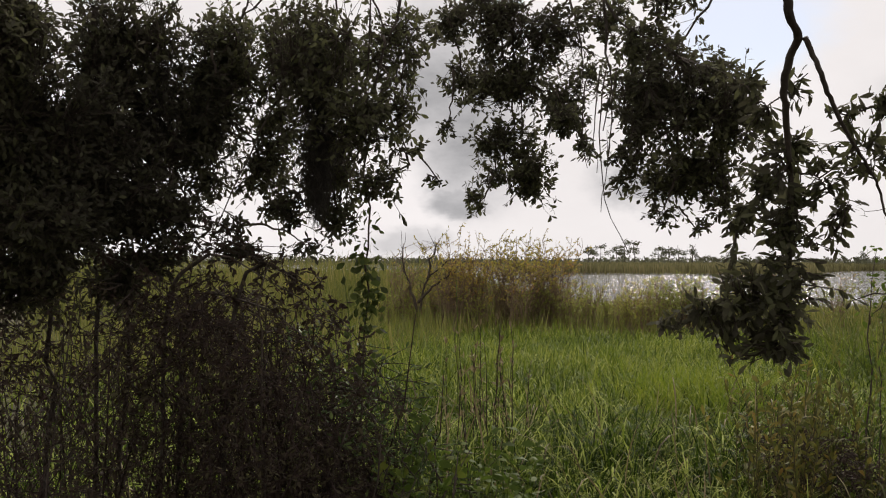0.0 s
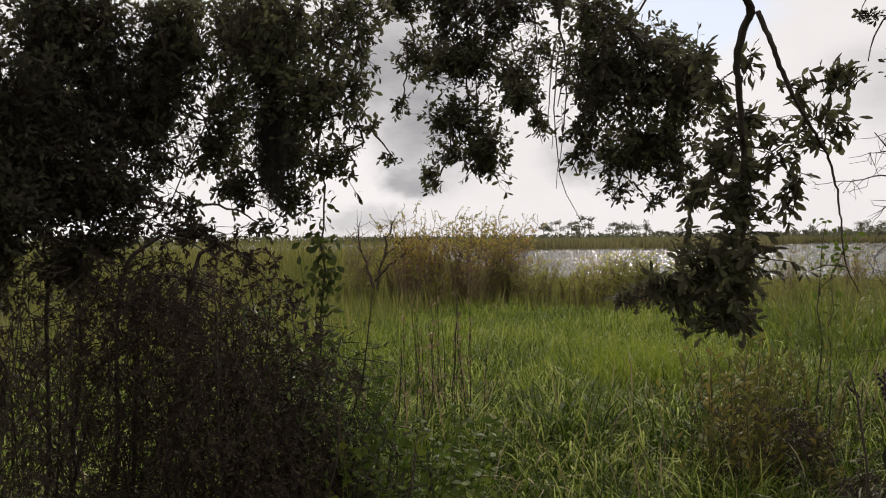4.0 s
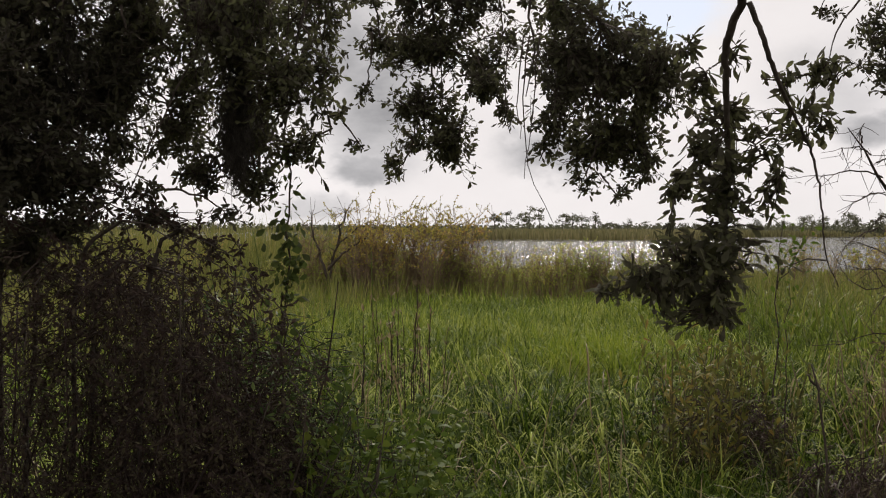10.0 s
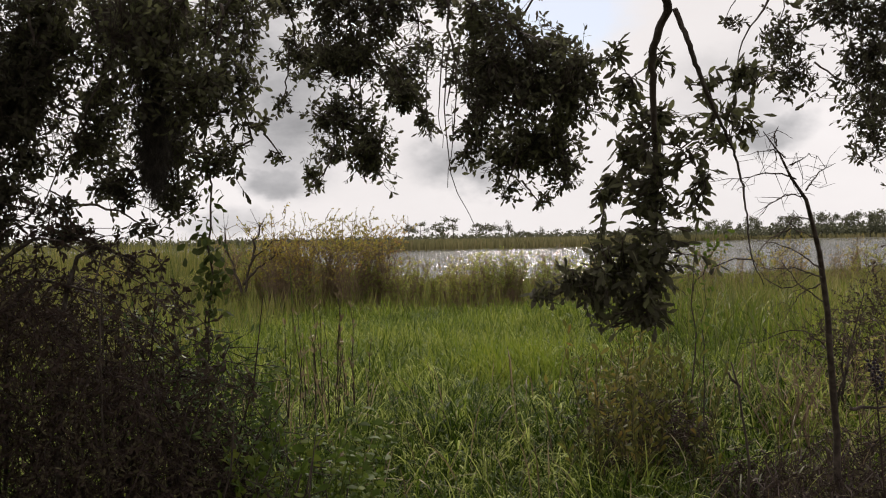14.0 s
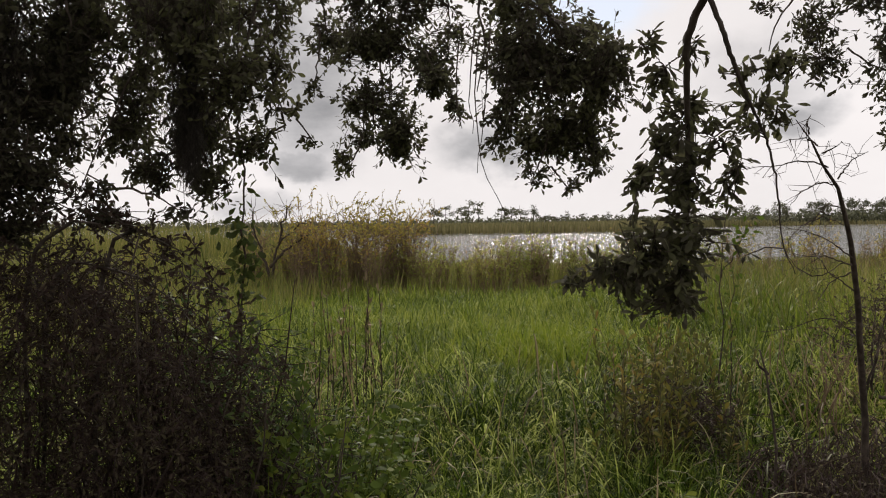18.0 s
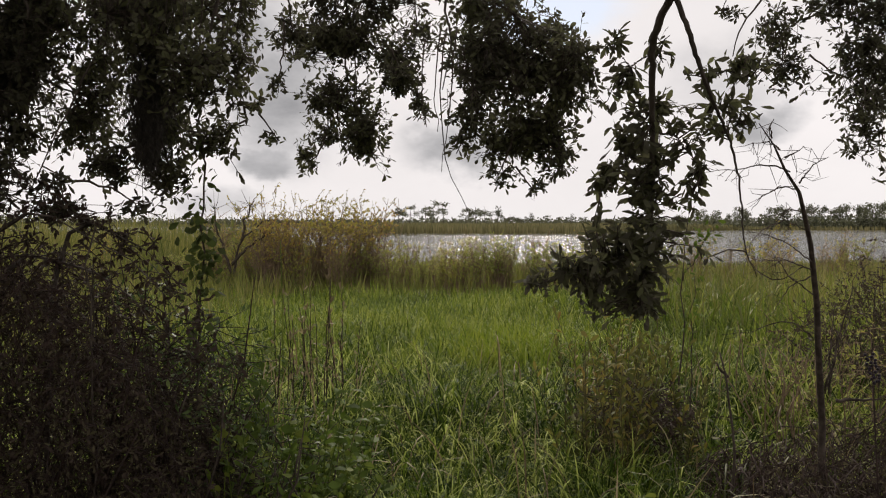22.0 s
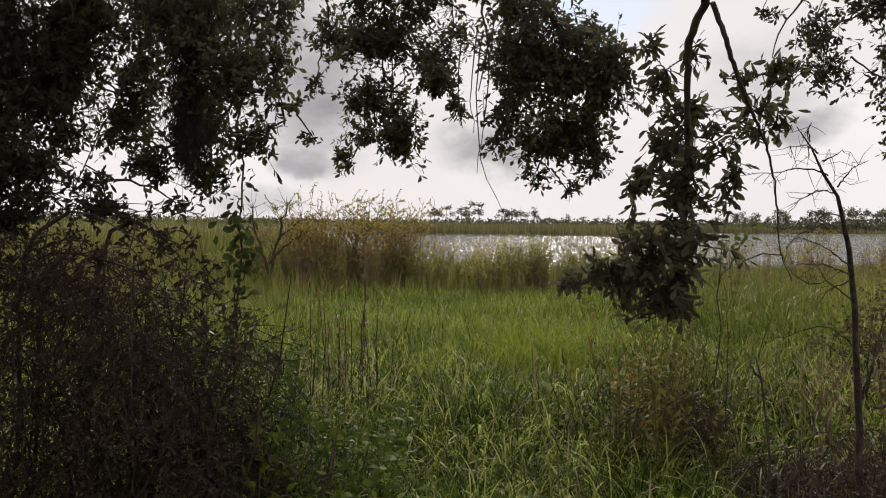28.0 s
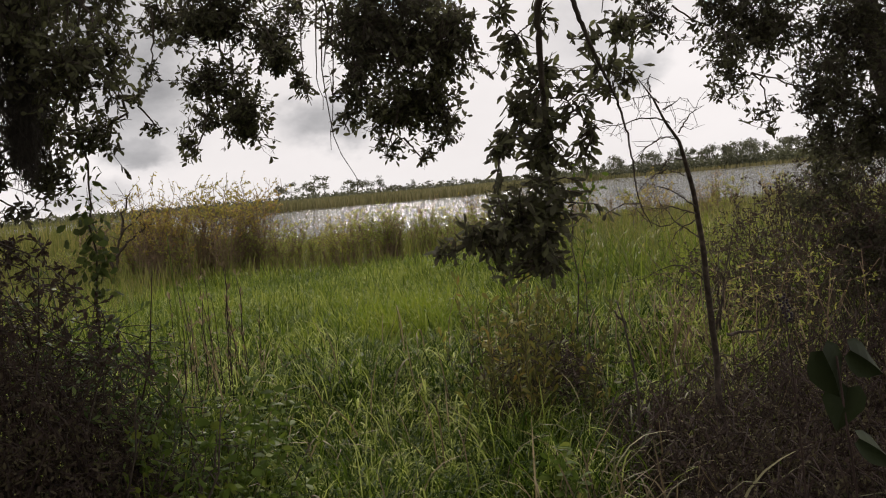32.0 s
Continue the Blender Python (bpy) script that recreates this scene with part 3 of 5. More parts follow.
# ---- far trees ----
def far_tree(rng, h, flat, label, group, n=520):
    """A tree some way off: tapered trunk, forked limbs, a crown of many small leaf clumps with gaps."""
    ob = thing("pine_tree" if flat else "tree", (0, 0, 0), label, "tree", group)
    lean = rng.normal(0, 0.05, 2) * h
    trunk = crooked(rng, smooth_line([(0, 0, -0.4), (lean[0] * 0.5, lean[1] * 0.5, h * 0.5), (lean[0], lean[1], h * 0.95)], 6), 0.012 * h)
    part("trunk", mesh_of("trunk", *tubes(trunk[None], np.linspace(0.022, 0.006, 6) * h, 5), M_BARK), ob)
    k = 10 if flat else 16
    tips, limbs = [], []
    for i in range(k):
        s = rng.uniform(0.55 if flat else 0.2, 0.98)
        b = trunk[int(s * 5)] + (trunk[min(int(s * 5) + 1, 5)] - trunk[int(s * 5)]) * (s * 5 % 1)
        w = rng.uniform(0, 2 * np.pi)
        r = h * (rng.uniform(0.10, 0.30) if flat else rng.uniform(0.12, 0.34) * (1.25 - s * 0.75))
        tip = b + np.array([np.cos(w) * r, np.sin(w) * r, h * rng.uniform(0.0, 0.08)])
        limbs.append([b, (b + tip) / 2 + (0, 0, -0.01 * h), tip])
        tips.append(tip)
    part("limb", mesh_of("limb", *tubes(np.array(limbs), np.array([0.007, 0.005, 0.002]) * h, 3), M_BARK), ob, kind="stuff")
    tips = np.array(tips)
    own = rng.integers(0, k, n)
    at = tips[own] + rng.normal(0, 1, (n, 3)) * h * np.array([0.06, 0.06, 0.034 if flat else 0.05])
    part("crown", mesh_of("crown", *leaves(rng, at, rng.normal(0, 1, (n, 3)), rng.uniform(0.035, 0.07, n) * h, 0.7), M_FAR), ob, kind="stuff")
    return ob


rng = np.random.default_rng(5)
PINES = [far_tree(np.random.default_rng(40 + i), 6.6, True, "distant flat-topped pine standing in the marsh", "pines on the far point", 420) for i in range(4)]
WOODS = [far_tree(np.random.default_rng(60 + i), 7.0, False, "distant dark broad-crowned tree of the far bank", "trees of the far bank", 620) for i in range(5)]


def put(protos, spots, first):
    """Each proto takes the first free spot itself; the rest are copies."""
    for i, (x, y, size) in enumerate(spots):
        m = Matrix.LocRotScale((x, y, float(ground_z(x, y))), Euler((0, 0, rng.uniform(0, 6.28))), None)
        ob = protos[i] if i < len(protos) else copy_thing(protos[rng.integers(len(protos))], m)
        ob.matrix_basis = m @ Matrix.Diagonal((size, size, size, 1))


put(PINES, [(-12.3, 250, 1.0), (-9.5, 252, 0.95), (-5.2, 250, 0.95), (-3.2, 256, 0.9), (-0.5, 250, 1.12), (5.2, 251, 0.85), (8.0, 250, 0.95), (10.6, 254, 0.98), (13.6, 250, 0.9),
            (17, 256, 0.62), (20.5, 258, 0.55), (23, 262, 0.66), (27, 256, 0.6), (30.5, 260, 0.52), (34, 258, 0.62), (37.5, 262, 0.55), (41, 258, 0.6)], 0)
spots = []
for row in range(3):
    for i in range(34):
        x = 44 + i * 5.2 + rng.uniform(-2, 2) + row * 1.7
        y = 262 + row * 12 + rng.uniform(-4, 4)
        spots.append((x, y, rng.uniform(0.75, 1.15) * float(np.interp(x, [44, 70, 110, 220], [0.44, 0.70, 1.02, 1.3]))))
for row in range(2):
    for i in range(40):
        x = -60 - i * 6.0 + rng.uniform(-2.5, 2.5)
        spots.append((x, 420 + row * 15 + rng.uniform(-6, 6), rng.uniform(0.7, 1.1) * float(np.interp(x, [-300, -150, -60], [1.0, 0.62, 0.36]))))
put(WOODS, spots, 0)
n = 9000
x = rng.uniform(-120, 120, n)
y = rng.uniform(430, 470, n)
at = np.stack([x, y, ground_z(x, y) + rng.uniform(0, 1, n) ** 1.5 * rng.uniform(2, 3.6, n)], 1)
stuff("far_woods", mesh_of("far_woods", *leaves(rng, at, rng.normal(0, 1, (n, 3)), rng.uniform(0.8, 1.8, n), 0.7), M_FAR), "low dark line of woods on the horizon", "woods")


n = 7000
x = rng.uniform(-330, -52, n)
y = 415 + rng.uniform(0, 14, n)
top = np.interp(x, [-300, -150, -60], [6.0, 4.2, 2.0]) * (0.85 + 0.15 * np.sin(x * 0.31) + 0.12 * np.sin(x * 0.9))
at = np.stack([x, y, ground_z(x, y) + rng.random(n) * top], 1)
stuff("far_woods", mesh_of("far_woods", *leaves(rng, at, rng.normal(0, 1, (n, 3)), rng.uniform(0.7, 1.5, n), 0.7), M_FAR), "dark line of woods along the distant shore", "woods")
n = 14000
x = rng.uniform(46, 230, n)
y = 255 + rng.uniform(0, 14, n)
top = np.interp(x, [46, 70, 110, 220], [1.5, 2.8, 4.0, 5.0]) * (0.85 + 0.15 * np.sin(x * 0.45) + 0.1 * np.sin(x * 1.3))
at = np.stack([x, y, ground_z(x, y) + rng.random(n) * top], 1)
stuff("far_woods", mesh_of("far_woods", *leaves(rng, at, rng.normal(0, 1, (n, 3)), rng.uniform(0.5, 1.2, n), 0.7), M_FAR), "dark undergrowth below the trees of the far bank", "woods")


# ---- shrubs between meadow and lake ----
def shrub(rng, h, mat, stem_mat, label, stems=14, per=9, loose=1.0, size=0.055, leafy=0.45):
    """Thin crooked stems from one foot, bare and twiggy below, with leafy sprays above that part of their height."""
    ob = thing("shrub", (0, 0, 0), label, "shrub", "shrubs along the marsh")
    at, way = [], []
    for i in range(stems):
        w = rng.uniform(0, 2 * np.pi)
        r = h * rng.uniform(0.08, 0.42) * loose
        tall = h * rng.uniform(0.6, 1.05)
        tip = np.array([np.cos(w) * r, np.sin(w) * r, tall])
        line = crooked(rng, smooth_line([(np.cos(w) * 0.12, np.sin(w) * 0.12, -0.05), tip * (0.4, 0.4, 0.5), tip], 9), 0.016 * h)
        sprays = []
        for j in range(13):
            s_ = rng.uniform(0.15, 1.0) * 7.99
            b = line[int(s_)] + (line[int(s_) + 1] - line[int(s_)]) * (s_ % 1)
            d = unit(rng.normal(0, 1, 3) * (1, 1, 0.5) + (0, 0, 0.9))
            q = b + d * h * rng.uniform(0.07, 0.20)
            sprays.append([b, (b + q) / 2 + rng.normal(0, 0.012, 3), q])
            if b[2] > leafy * h * rng.uniform(0.6, 1.3):
                u = rng.uniform(0.15, 1.05, per)[:, None]
                at.append(b + (q - b) * u)
                way.append(d * 0.7 + rng.normal(0, 0.6, (per, 3)))
        part("stem", mesh_of("stem", *joined([tubes(line[None], np.linspace(0.012, 0.004, 9), 4), tubes(np.array(sprays), np.array([0.006, 0.005, 0.003]), 3)]), stem_mat), ob)
    at, way = np.concatenate(at), np.concatenate(way)
    part("foliage", mesh_of("foliage", *leaves(rng, at, way, rng.uniform(0.6, 1.25, len(at)) * size, 0.42), mat), ob, kind="stuff")
    return ob


GOLD = [shrub(np.random.default_rng(80 + i), 2.05, M_SHRUB, M_REDSTEM, "leggy shrub turning yellow and rust with bare reddish stems", 13, 9, 0.9, 0.062, 0.5) for i in range(4)]
LOW = [shrub(np.random.default_rng(90 + i), 1.3, M_SHRUB_G, M_REDSTEM, "low olive-green marsh shrub with thin grey stems", 11, 9, 0.9, 0.055, 0.3) for i in range(3)]
BARE = [shrub(np.random.default_rng(95 + i), 1.7, M_SHRUB, M_REDSTEM, "nearly bare marsh shrub of thin dark upright twigs", 12, 2, 0.7, 0.045, 0.6) for i in range(3)]
spots = [(-3.75 + 2.1 * i / 9 + rng.uniform(-0.12, 0.12), 20.3 + rng.uniform(-0.8, 1.4), rng.uniform(0.86, 1.06)) for i in range(10)]
spots += [(-4.7 + 1.3 * i / 4 + rng.uniform(-0.12, 0.12), 20.4 + rng.uniform(-0.6, 1.2), rng.uniform(0.66, 0.86)) for i in range(5)]
put(GOLD, spots + [(1.25, 20.5, 0.56), (0.1, 21, 0.5), (5.6, 21, 0.66), (6.8, 20.2, 0.72), (7.4, 21, 0.62), (10.4, 21.5, 0.66), (9.0, 22, 0.6), (-7.8, 21.5, 0.6)], 0)
spots = [(-4.9 + 3.4 * i / 8 + rng.uniform(-0.2, 0.2), 19.7 + rng.uniform(-0.5, 1.5), rng.uniform(0.6, 0.9)) for i in range(9)]
spots += [(-1.5 + 4.6 * i / 19 + rng.uniform(-0.2, 0.2), 20.0 + rng.uniform(-0.8, 1.6), rng.uniform(0.68, 1.0)) for i in range(20)]
spots += [(-9.8 + 4.6 * i / 8, 21.0 + rng.uniform(-1.5, 1.5), rng.uniform(0.5, 0.8)) for i in range(9)]
spots += [(3.3 + 8.5 * i / 11 + rng.uniform(-0.3, 0.3), 20.8 + rng.uniform(-2, 1.5), rng.uniform(0.6, 0.95)) for i in range(12)]
put(LOW, spots, 0)
spots = [(-4.9 + 3.3 * i / 6 + rng.uniform(-0.2, 0.2), 20.0 + rng.uniform(-0.3, 1.8), rng.uniform(0.85, 1.3)) for i in range(7)]
spots += [(-1.3 + 4.2 * i / 7 + rng.uniform(-0.2, 0.2), 20.3 + rng.uniform(-0.8, 1.5), rng.uniform(0.55, 0.85)) for i in range(8)]
spots += [(4.4 + 6.0 * i / 8 + rng.uniform(-0.2, 0.2), 20.3 + rng.uniform(-1.5, 1.5), rng.uniform(0.65, 0.95)) for i in range(9)]
put(BARE, spots, 0)
ob = thing("bare_shrub", (-4.55, 20.0, 0.0), "leaning half-bare shrub with dark crooked stems", "shrub")
for row in ([(-4.55, 20, 0.0), (-4.45, 20, 0.95), (-4.2, 20, 1.4), (-3.65, 20, 1.68)], [(-4.5, 20, 0.5), (-4.8, 20.1, 1.2), (-4.9, 20.1, 1.85)], [(-4.3, 20, 1.2), (-4.25, 20, 1.6), (-4.05, 20, 2.05)], [(-4.5, 20, 0.7), (-4.0, 20, 1.2), (-3.7, 20, 1.35)]):
    q = crooked(rng, smooth_line(row, 10), 0.02)
    k = 12
    b = q[rng.integers(4, 10, k)]
    e = b + unit(rng.normal(0, 1, (k, 3)) + (0, 0, 0.8)) * rng.uniform(0.12, 0.45, k)[:, None]
    part("stem", mesh_of("stem", *joined([tubes(q[None], np.linspace(0.036, 0.012, 10), 5), tubes(np.stack([b, (b + e) / 2 + rng.normal(0, 0.02, (k, 3)), e], 1), np.array([0.007, 0.005, 0.003]), 3)]), M_TWIG), ob)



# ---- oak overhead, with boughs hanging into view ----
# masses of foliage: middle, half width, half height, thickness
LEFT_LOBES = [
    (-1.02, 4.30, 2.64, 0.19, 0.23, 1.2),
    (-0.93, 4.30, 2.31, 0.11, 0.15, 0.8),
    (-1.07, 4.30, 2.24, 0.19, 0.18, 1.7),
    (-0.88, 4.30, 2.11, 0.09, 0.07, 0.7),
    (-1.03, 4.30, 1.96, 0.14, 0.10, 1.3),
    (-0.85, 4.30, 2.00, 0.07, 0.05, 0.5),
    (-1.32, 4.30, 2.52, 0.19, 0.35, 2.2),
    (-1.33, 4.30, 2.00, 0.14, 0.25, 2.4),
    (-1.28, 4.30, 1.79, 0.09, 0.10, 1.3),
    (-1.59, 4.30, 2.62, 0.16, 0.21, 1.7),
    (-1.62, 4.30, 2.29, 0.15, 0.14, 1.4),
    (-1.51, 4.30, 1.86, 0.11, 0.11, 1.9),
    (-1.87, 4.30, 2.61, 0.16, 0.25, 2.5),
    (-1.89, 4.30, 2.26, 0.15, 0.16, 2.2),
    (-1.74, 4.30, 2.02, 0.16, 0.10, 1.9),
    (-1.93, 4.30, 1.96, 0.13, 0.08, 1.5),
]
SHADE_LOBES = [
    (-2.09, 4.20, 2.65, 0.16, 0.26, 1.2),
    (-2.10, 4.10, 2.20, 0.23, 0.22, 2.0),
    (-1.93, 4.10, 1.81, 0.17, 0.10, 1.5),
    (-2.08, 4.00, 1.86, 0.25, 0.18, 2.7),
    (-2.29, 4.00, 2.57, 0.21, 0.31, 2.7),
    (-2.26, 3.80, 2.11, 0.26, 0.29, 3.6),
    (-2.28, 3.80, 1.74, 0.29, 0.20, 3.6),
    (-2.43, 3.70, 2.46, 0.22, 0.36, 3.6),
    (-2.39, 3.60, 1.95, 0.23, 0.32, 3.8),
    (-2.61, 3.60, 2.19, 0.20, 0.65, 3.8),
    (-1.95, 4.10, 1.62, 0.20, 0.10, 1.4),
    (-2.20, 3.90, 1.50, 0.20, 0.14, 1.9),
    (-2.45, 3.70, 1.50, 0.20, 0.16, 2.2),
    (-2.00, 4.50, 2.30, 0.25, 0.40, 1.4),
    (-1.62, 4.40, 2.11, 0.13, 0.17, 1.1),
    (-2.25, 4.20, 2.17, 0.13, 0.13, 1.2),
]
MID_LOBES = [
    (-1.06, 6.00, 3.15, 0.18, 0.18, 1.6),
    (-1.02, 6.00, 2.82, 0.15, 0.18, 1.3),
    (-0.73, 6.00, 3.10, 0.25, 0.19, 2.1),
    (-0.66, 6.00, 2.74, 0.25, 0.19, 2.3),
    (-0.38, 6.00, 3.02, 0.25, 0.23, 1.3),
    (-0.32, 6.00, 2.61, 0.18, 0.15, 1.6),
    (-0.69, 6.00, 2.37, 0.21, 0.15, 2.1),
    (-0.53, 6.00, 2.13, 0.16, 0.19, 2.3),
    (-0.78, 6.00, 2.17, 0.12, 0.13, 1.3),
    (-0.90, 6.00, 1.99, 0.07, 0.12, 1.2),
    (-0.28, 6.00, 2.44, 0.16, 0.11, 2.1),
    (-0.17, 6.00, 2.28, 0.06, 0.11, 1.3),
    (-0.06, 6.00, 3.09, 0.18, 0.18, 1.3),
    (-1.06, 6.00, 2.44, 0.06, 0.09, 0.9),
]
DENSE_LOBES = [
    (0.23, 5.00, 2.70, 0.22, 0.16, 1.3),
    (0.15, 5.00, 2.44, 0.15, 0.20, 1.7),
    (0.34, 5.00, 2.40, 0.26, 0.25, 2.3),
    (0.55, 5.00, 2.35, 0.18, 0.25, 2.0),
    (0.09, 5.00, 2.13, 0.11, 0.17, 1.3),
    (0.35, 5.00, 2.07, 0.23, 0.17, 2.0),
    (0.53, 5.00, 2.01, 0.15, 0.18, 1.8),
    (0.26, 5.00, 1.84, 0.08, 0.08, 0.9),
    (0.44, 5.00, 1.77, 0.05, 0.08, 0.8),
    (0.06, 5.00, 1.99, 0.08, 0.08, 0.9),
    (0.27, 5.00, 2.93, 0.18, 0.13, 0.9),
    (0.48, 5.00, 2.58, 0.12, 0.10, 1.4),
]
RIGHT_LOBES = [
    (2.35, 7.00, 3.02, 0.21, 0.16, 0.7),
    (2.59, 7.00, 2.80, 0.25, 0.18, 0.9),
    (2.93, 7.00, 2.59, 0.31, 0.25, 0.9),
    (2.78, 7.00, 2.39, 0.15, 0.15, 0.7),
    (3.17, 7.00, 2.26, 0.21, 0.20, 0.9),
    (3.47, 7.00, 2.57, 0.33, 0.31, 1.0),
    (3.57, 7.00, 2.06, 0.29, 0.27, 1.3),
    (3.24, 7.00, 1.92, 0.13, 0.14, 0.7),
    (3.63, 7.00, 1.66, 0.21, 0.19, 1.5),
    (3.96, 7.00, 2.41, 0.33, 0.37, 1.3),
    (4.10, 7.00, 1.80, 0.29, 0.35, 2.0),
    (3.88, 7.00, 1.29, 0.34, 0.31, 0.9),
    (4.59, 7.00, 2.15, 0.37, 0.90, 2.2),
    (4.13, 7.00, 0.79, 0.41, 0.43, 1.1),
    (4.11, 7.00, 2.66, 0.37, 0.25, 1.3),
]
HIGH_LOBES = [
    (2.78, 7.30, 3.16, 0.28, 0.17, 1.2),
    (3.13, 7.30, 3.00, 0.25, 0.25, 1.3),
    (3.28, 7.20, 2.68, 0.21, 0.25, 1.4),
    (2.88, 7.30, 2.75, 0.20, 0.18, 1.1),
    (3.37, 7.30, 3.34, 0.30, 0.21, 1.3),
    (2.46, 7.20, 2.97, 0.13, 0.13, 0.8),
    (2.00, 7.00, 3.12, 0.11, 0.06, 0.8),
    (-1.69, 4.70, 2.45, 0.25, 0.17, 0.6),
    (-1.95, 4.80, 2.75, 0.17, 0.17, 0.6),
    (-1.29, 4.70, 2.69, 0.17, 0.17, 0.6),
    (-0.72, 6.30, 2.81, 0.40, 0.15, 0.5),
    (-0.21, 6.10, 2.78, 0.21, 0.13, 0.6),
    (0.07, 5.20, 2.55, 0.12, 0.18, 0.7),
    (-1.64, 4.20, 1.64, 0.17, 0.06, 1.1),
    (-1.71, 4.20, 1.76, 0.10, 0.07, 0.8),
    (-1.33, 4.30, 1.67, 0.11, 0.05, 0.7),
]
LIMB_LOBES = [
    (0.42, 2.63, 2.04, 0.035, 0.044, 0.7),
    (0.54, 2.63, 2.02, 0.035, 0.052, 0.5),
    (0.46, 2.63, 1.92, 0.061, 0.070, 0.8),
    (0.57, 2.63, 1.89, 0.070, 0.070, 0.7),
    (0.64, 2.63, 1.84, 0.044, 0.044, 0.9),
    (0.45, 2.63, 1.80, 0.061, 0.070, 1.2),
    (0.55, 2.63, 1.77, 0.078, 0.061, 1.1),
    (0.65, 2.63, 1.73, 0.035, 0.044, 0.8),
    (0.39, 2.63, 1.70, 0.044, 0.044, 0.9),
    (0.49, 2.63, 1.67, 0.078, 0.070, 1.6),
    (0.60, 2.63, 1.65, 0.052, 0.044, 0.7),
    (0.46, 2.63, 1.54, 0.130, 0.091, 1.7),
    (0.47, 2.63, 1.42, 0.117, 0.074, 1.7),
    (0.37, 2.63, 1.58, 0.035, 0.061, 0.6),
]
SPRAY_LOBES = [
    (0.33, 2.63, 1.46, 0.079, 0.049, 1.0),
    (0.24, 2.63, 1.44, 0.046, 0.024, 0.7),
    (0.20, 2.63, 1.43, 0.026, 0.026, 0.5),
    (0.75, 2.63, 1.98, 0.061, 0.052, 0.9),
    (0.74, 2.63, 1.87, 0.052, 0.052, 0.9),
    (0.66, 2.63, 1.95, 0.035, 0.044, 0.6),
    (0.40, 2.63, 1.37, 0.035, 0.035, 0.9),
    (0.54, 2.63, 1.37, 0.035, 0.035, 0.9),
]
BRANCHES = [
    [(-0.06, 5.00, 3.03), (-0.02, 5.00, 2.90), (0.01, 5.00, 2.80), (0.14, 5.00, 2.77), (0.28, 5.00, 2.69), (0.41, 5.00, 2.57)],
    [(-0.03, 5.00, 2.75), (0.00, 5.00, 2.57), (-0.01, 5.00, 2.40), (-0.04, 5.00, 2.26)],
    [(-0.59, 6.00, 3.27), (-0.66, 6.00, 2.99), (-0.57, 6.00, 2.67), (-0.58, 6.00, 2.35)],
    [(-0.91, 4.35, 2.82), (-1.01, 4.35, 2.65), (-1.08, 4.35, 2.41), (-1.14, 4.35, 2.15)],
    [(1.96, 6.00, 3.01), (1.81, 6.00, 2.84), (1.76, 6.00, 2.77), (1.74, 6.00, 2.61)],
]
LIMB_LINES = [
    [(0.44, 2.20, 2.22), (0.46, 2.25, 2.16), (0.46, 2.27, 2.14), (0.49, 2.30, 2.11), (0.48, 2.34, 2.08), (0.47, 2.42, 2.02), (0.52, 2.63, 1.80), (0.52, 2.63, 1.65), (0.51, 2.63, 1.52), (0.49, 2.63, 1.37)],
    [(0.50, 2.30, 2.10), (0.52, 2.31, 2.06), (0.55, 2.33, 1.99), (0.59, 2.38, 1.92), (0.73, 2.63, 1.79), (0.75, 2.63, 1.69), (0.76, 2.63, 1.58), (0.77, 2.63, 1.50), (0.80, 2.63, 1.45)],
]
LIMB_SIDES = [
    [(0.52, 2.63, 2.04), (0.46, 2.63, 2.00), (0.41, 2.63, 2.06)],
    [(0.52, 2.63, 1.89), (0.45, 2.63, 1.80), (0.39, 2.63, 1.69)],
    [(0.50, 2.63, 1.52), (0.38, 2.63, 1.48), (0.29, 2.63, 1.45), (0.19, 2.63, 1.42)],
    [(0.66, 2.63, 1.97), (0.71, 2.63, 1.99), (0.79, 2.63, 1.97)],
    [(0.68, 2.63, 1.90), (0.72, 2.63, 1.88), (0.78, 2.63, 1.84)],
    [(0.52, 2.63, 1.83), (0.58, 2.63, 1.82), (0.65, 2.63, 1.73)],
]
ARCHES = [
    ((-2.26, 4.0, 1.94), (-1.93, 4.0, 1.79), (-1.57, 4.0, 1.68), (-1.28, 4.0, 1.46)),
    ((-2.18, 4.1, 1.76), (-1.76, 4.1, 1.69), (-1.43, 4.1, 1.58), (-1.14, 4.1, 1.28)),
    ((-1.87, 3.9, 1.68), (-1.48, 3.9, 1.58), (-1.17, 3.9, 1.36), (-0.95, 3.9, 1.04)),
    ((-1.84, 4.0, 1.5), (-1.44, 4.0, 1.4), (-1.16, 4.0, 1.16), (-0.9, 4.0, 0.83)),
    ((-2.36, 3.8, 1.7), (-2.09, 3.8, 1.65), (-1.85, 3.8, 1.5), (-1.74, 3.8, 1.27)),
    ((-1.6, 4.0, 1.65), (-1.23, 4.0, 1.5), (-1.0, 4.0, 1.22), (-0.88, 4.0, 0.98)),
]
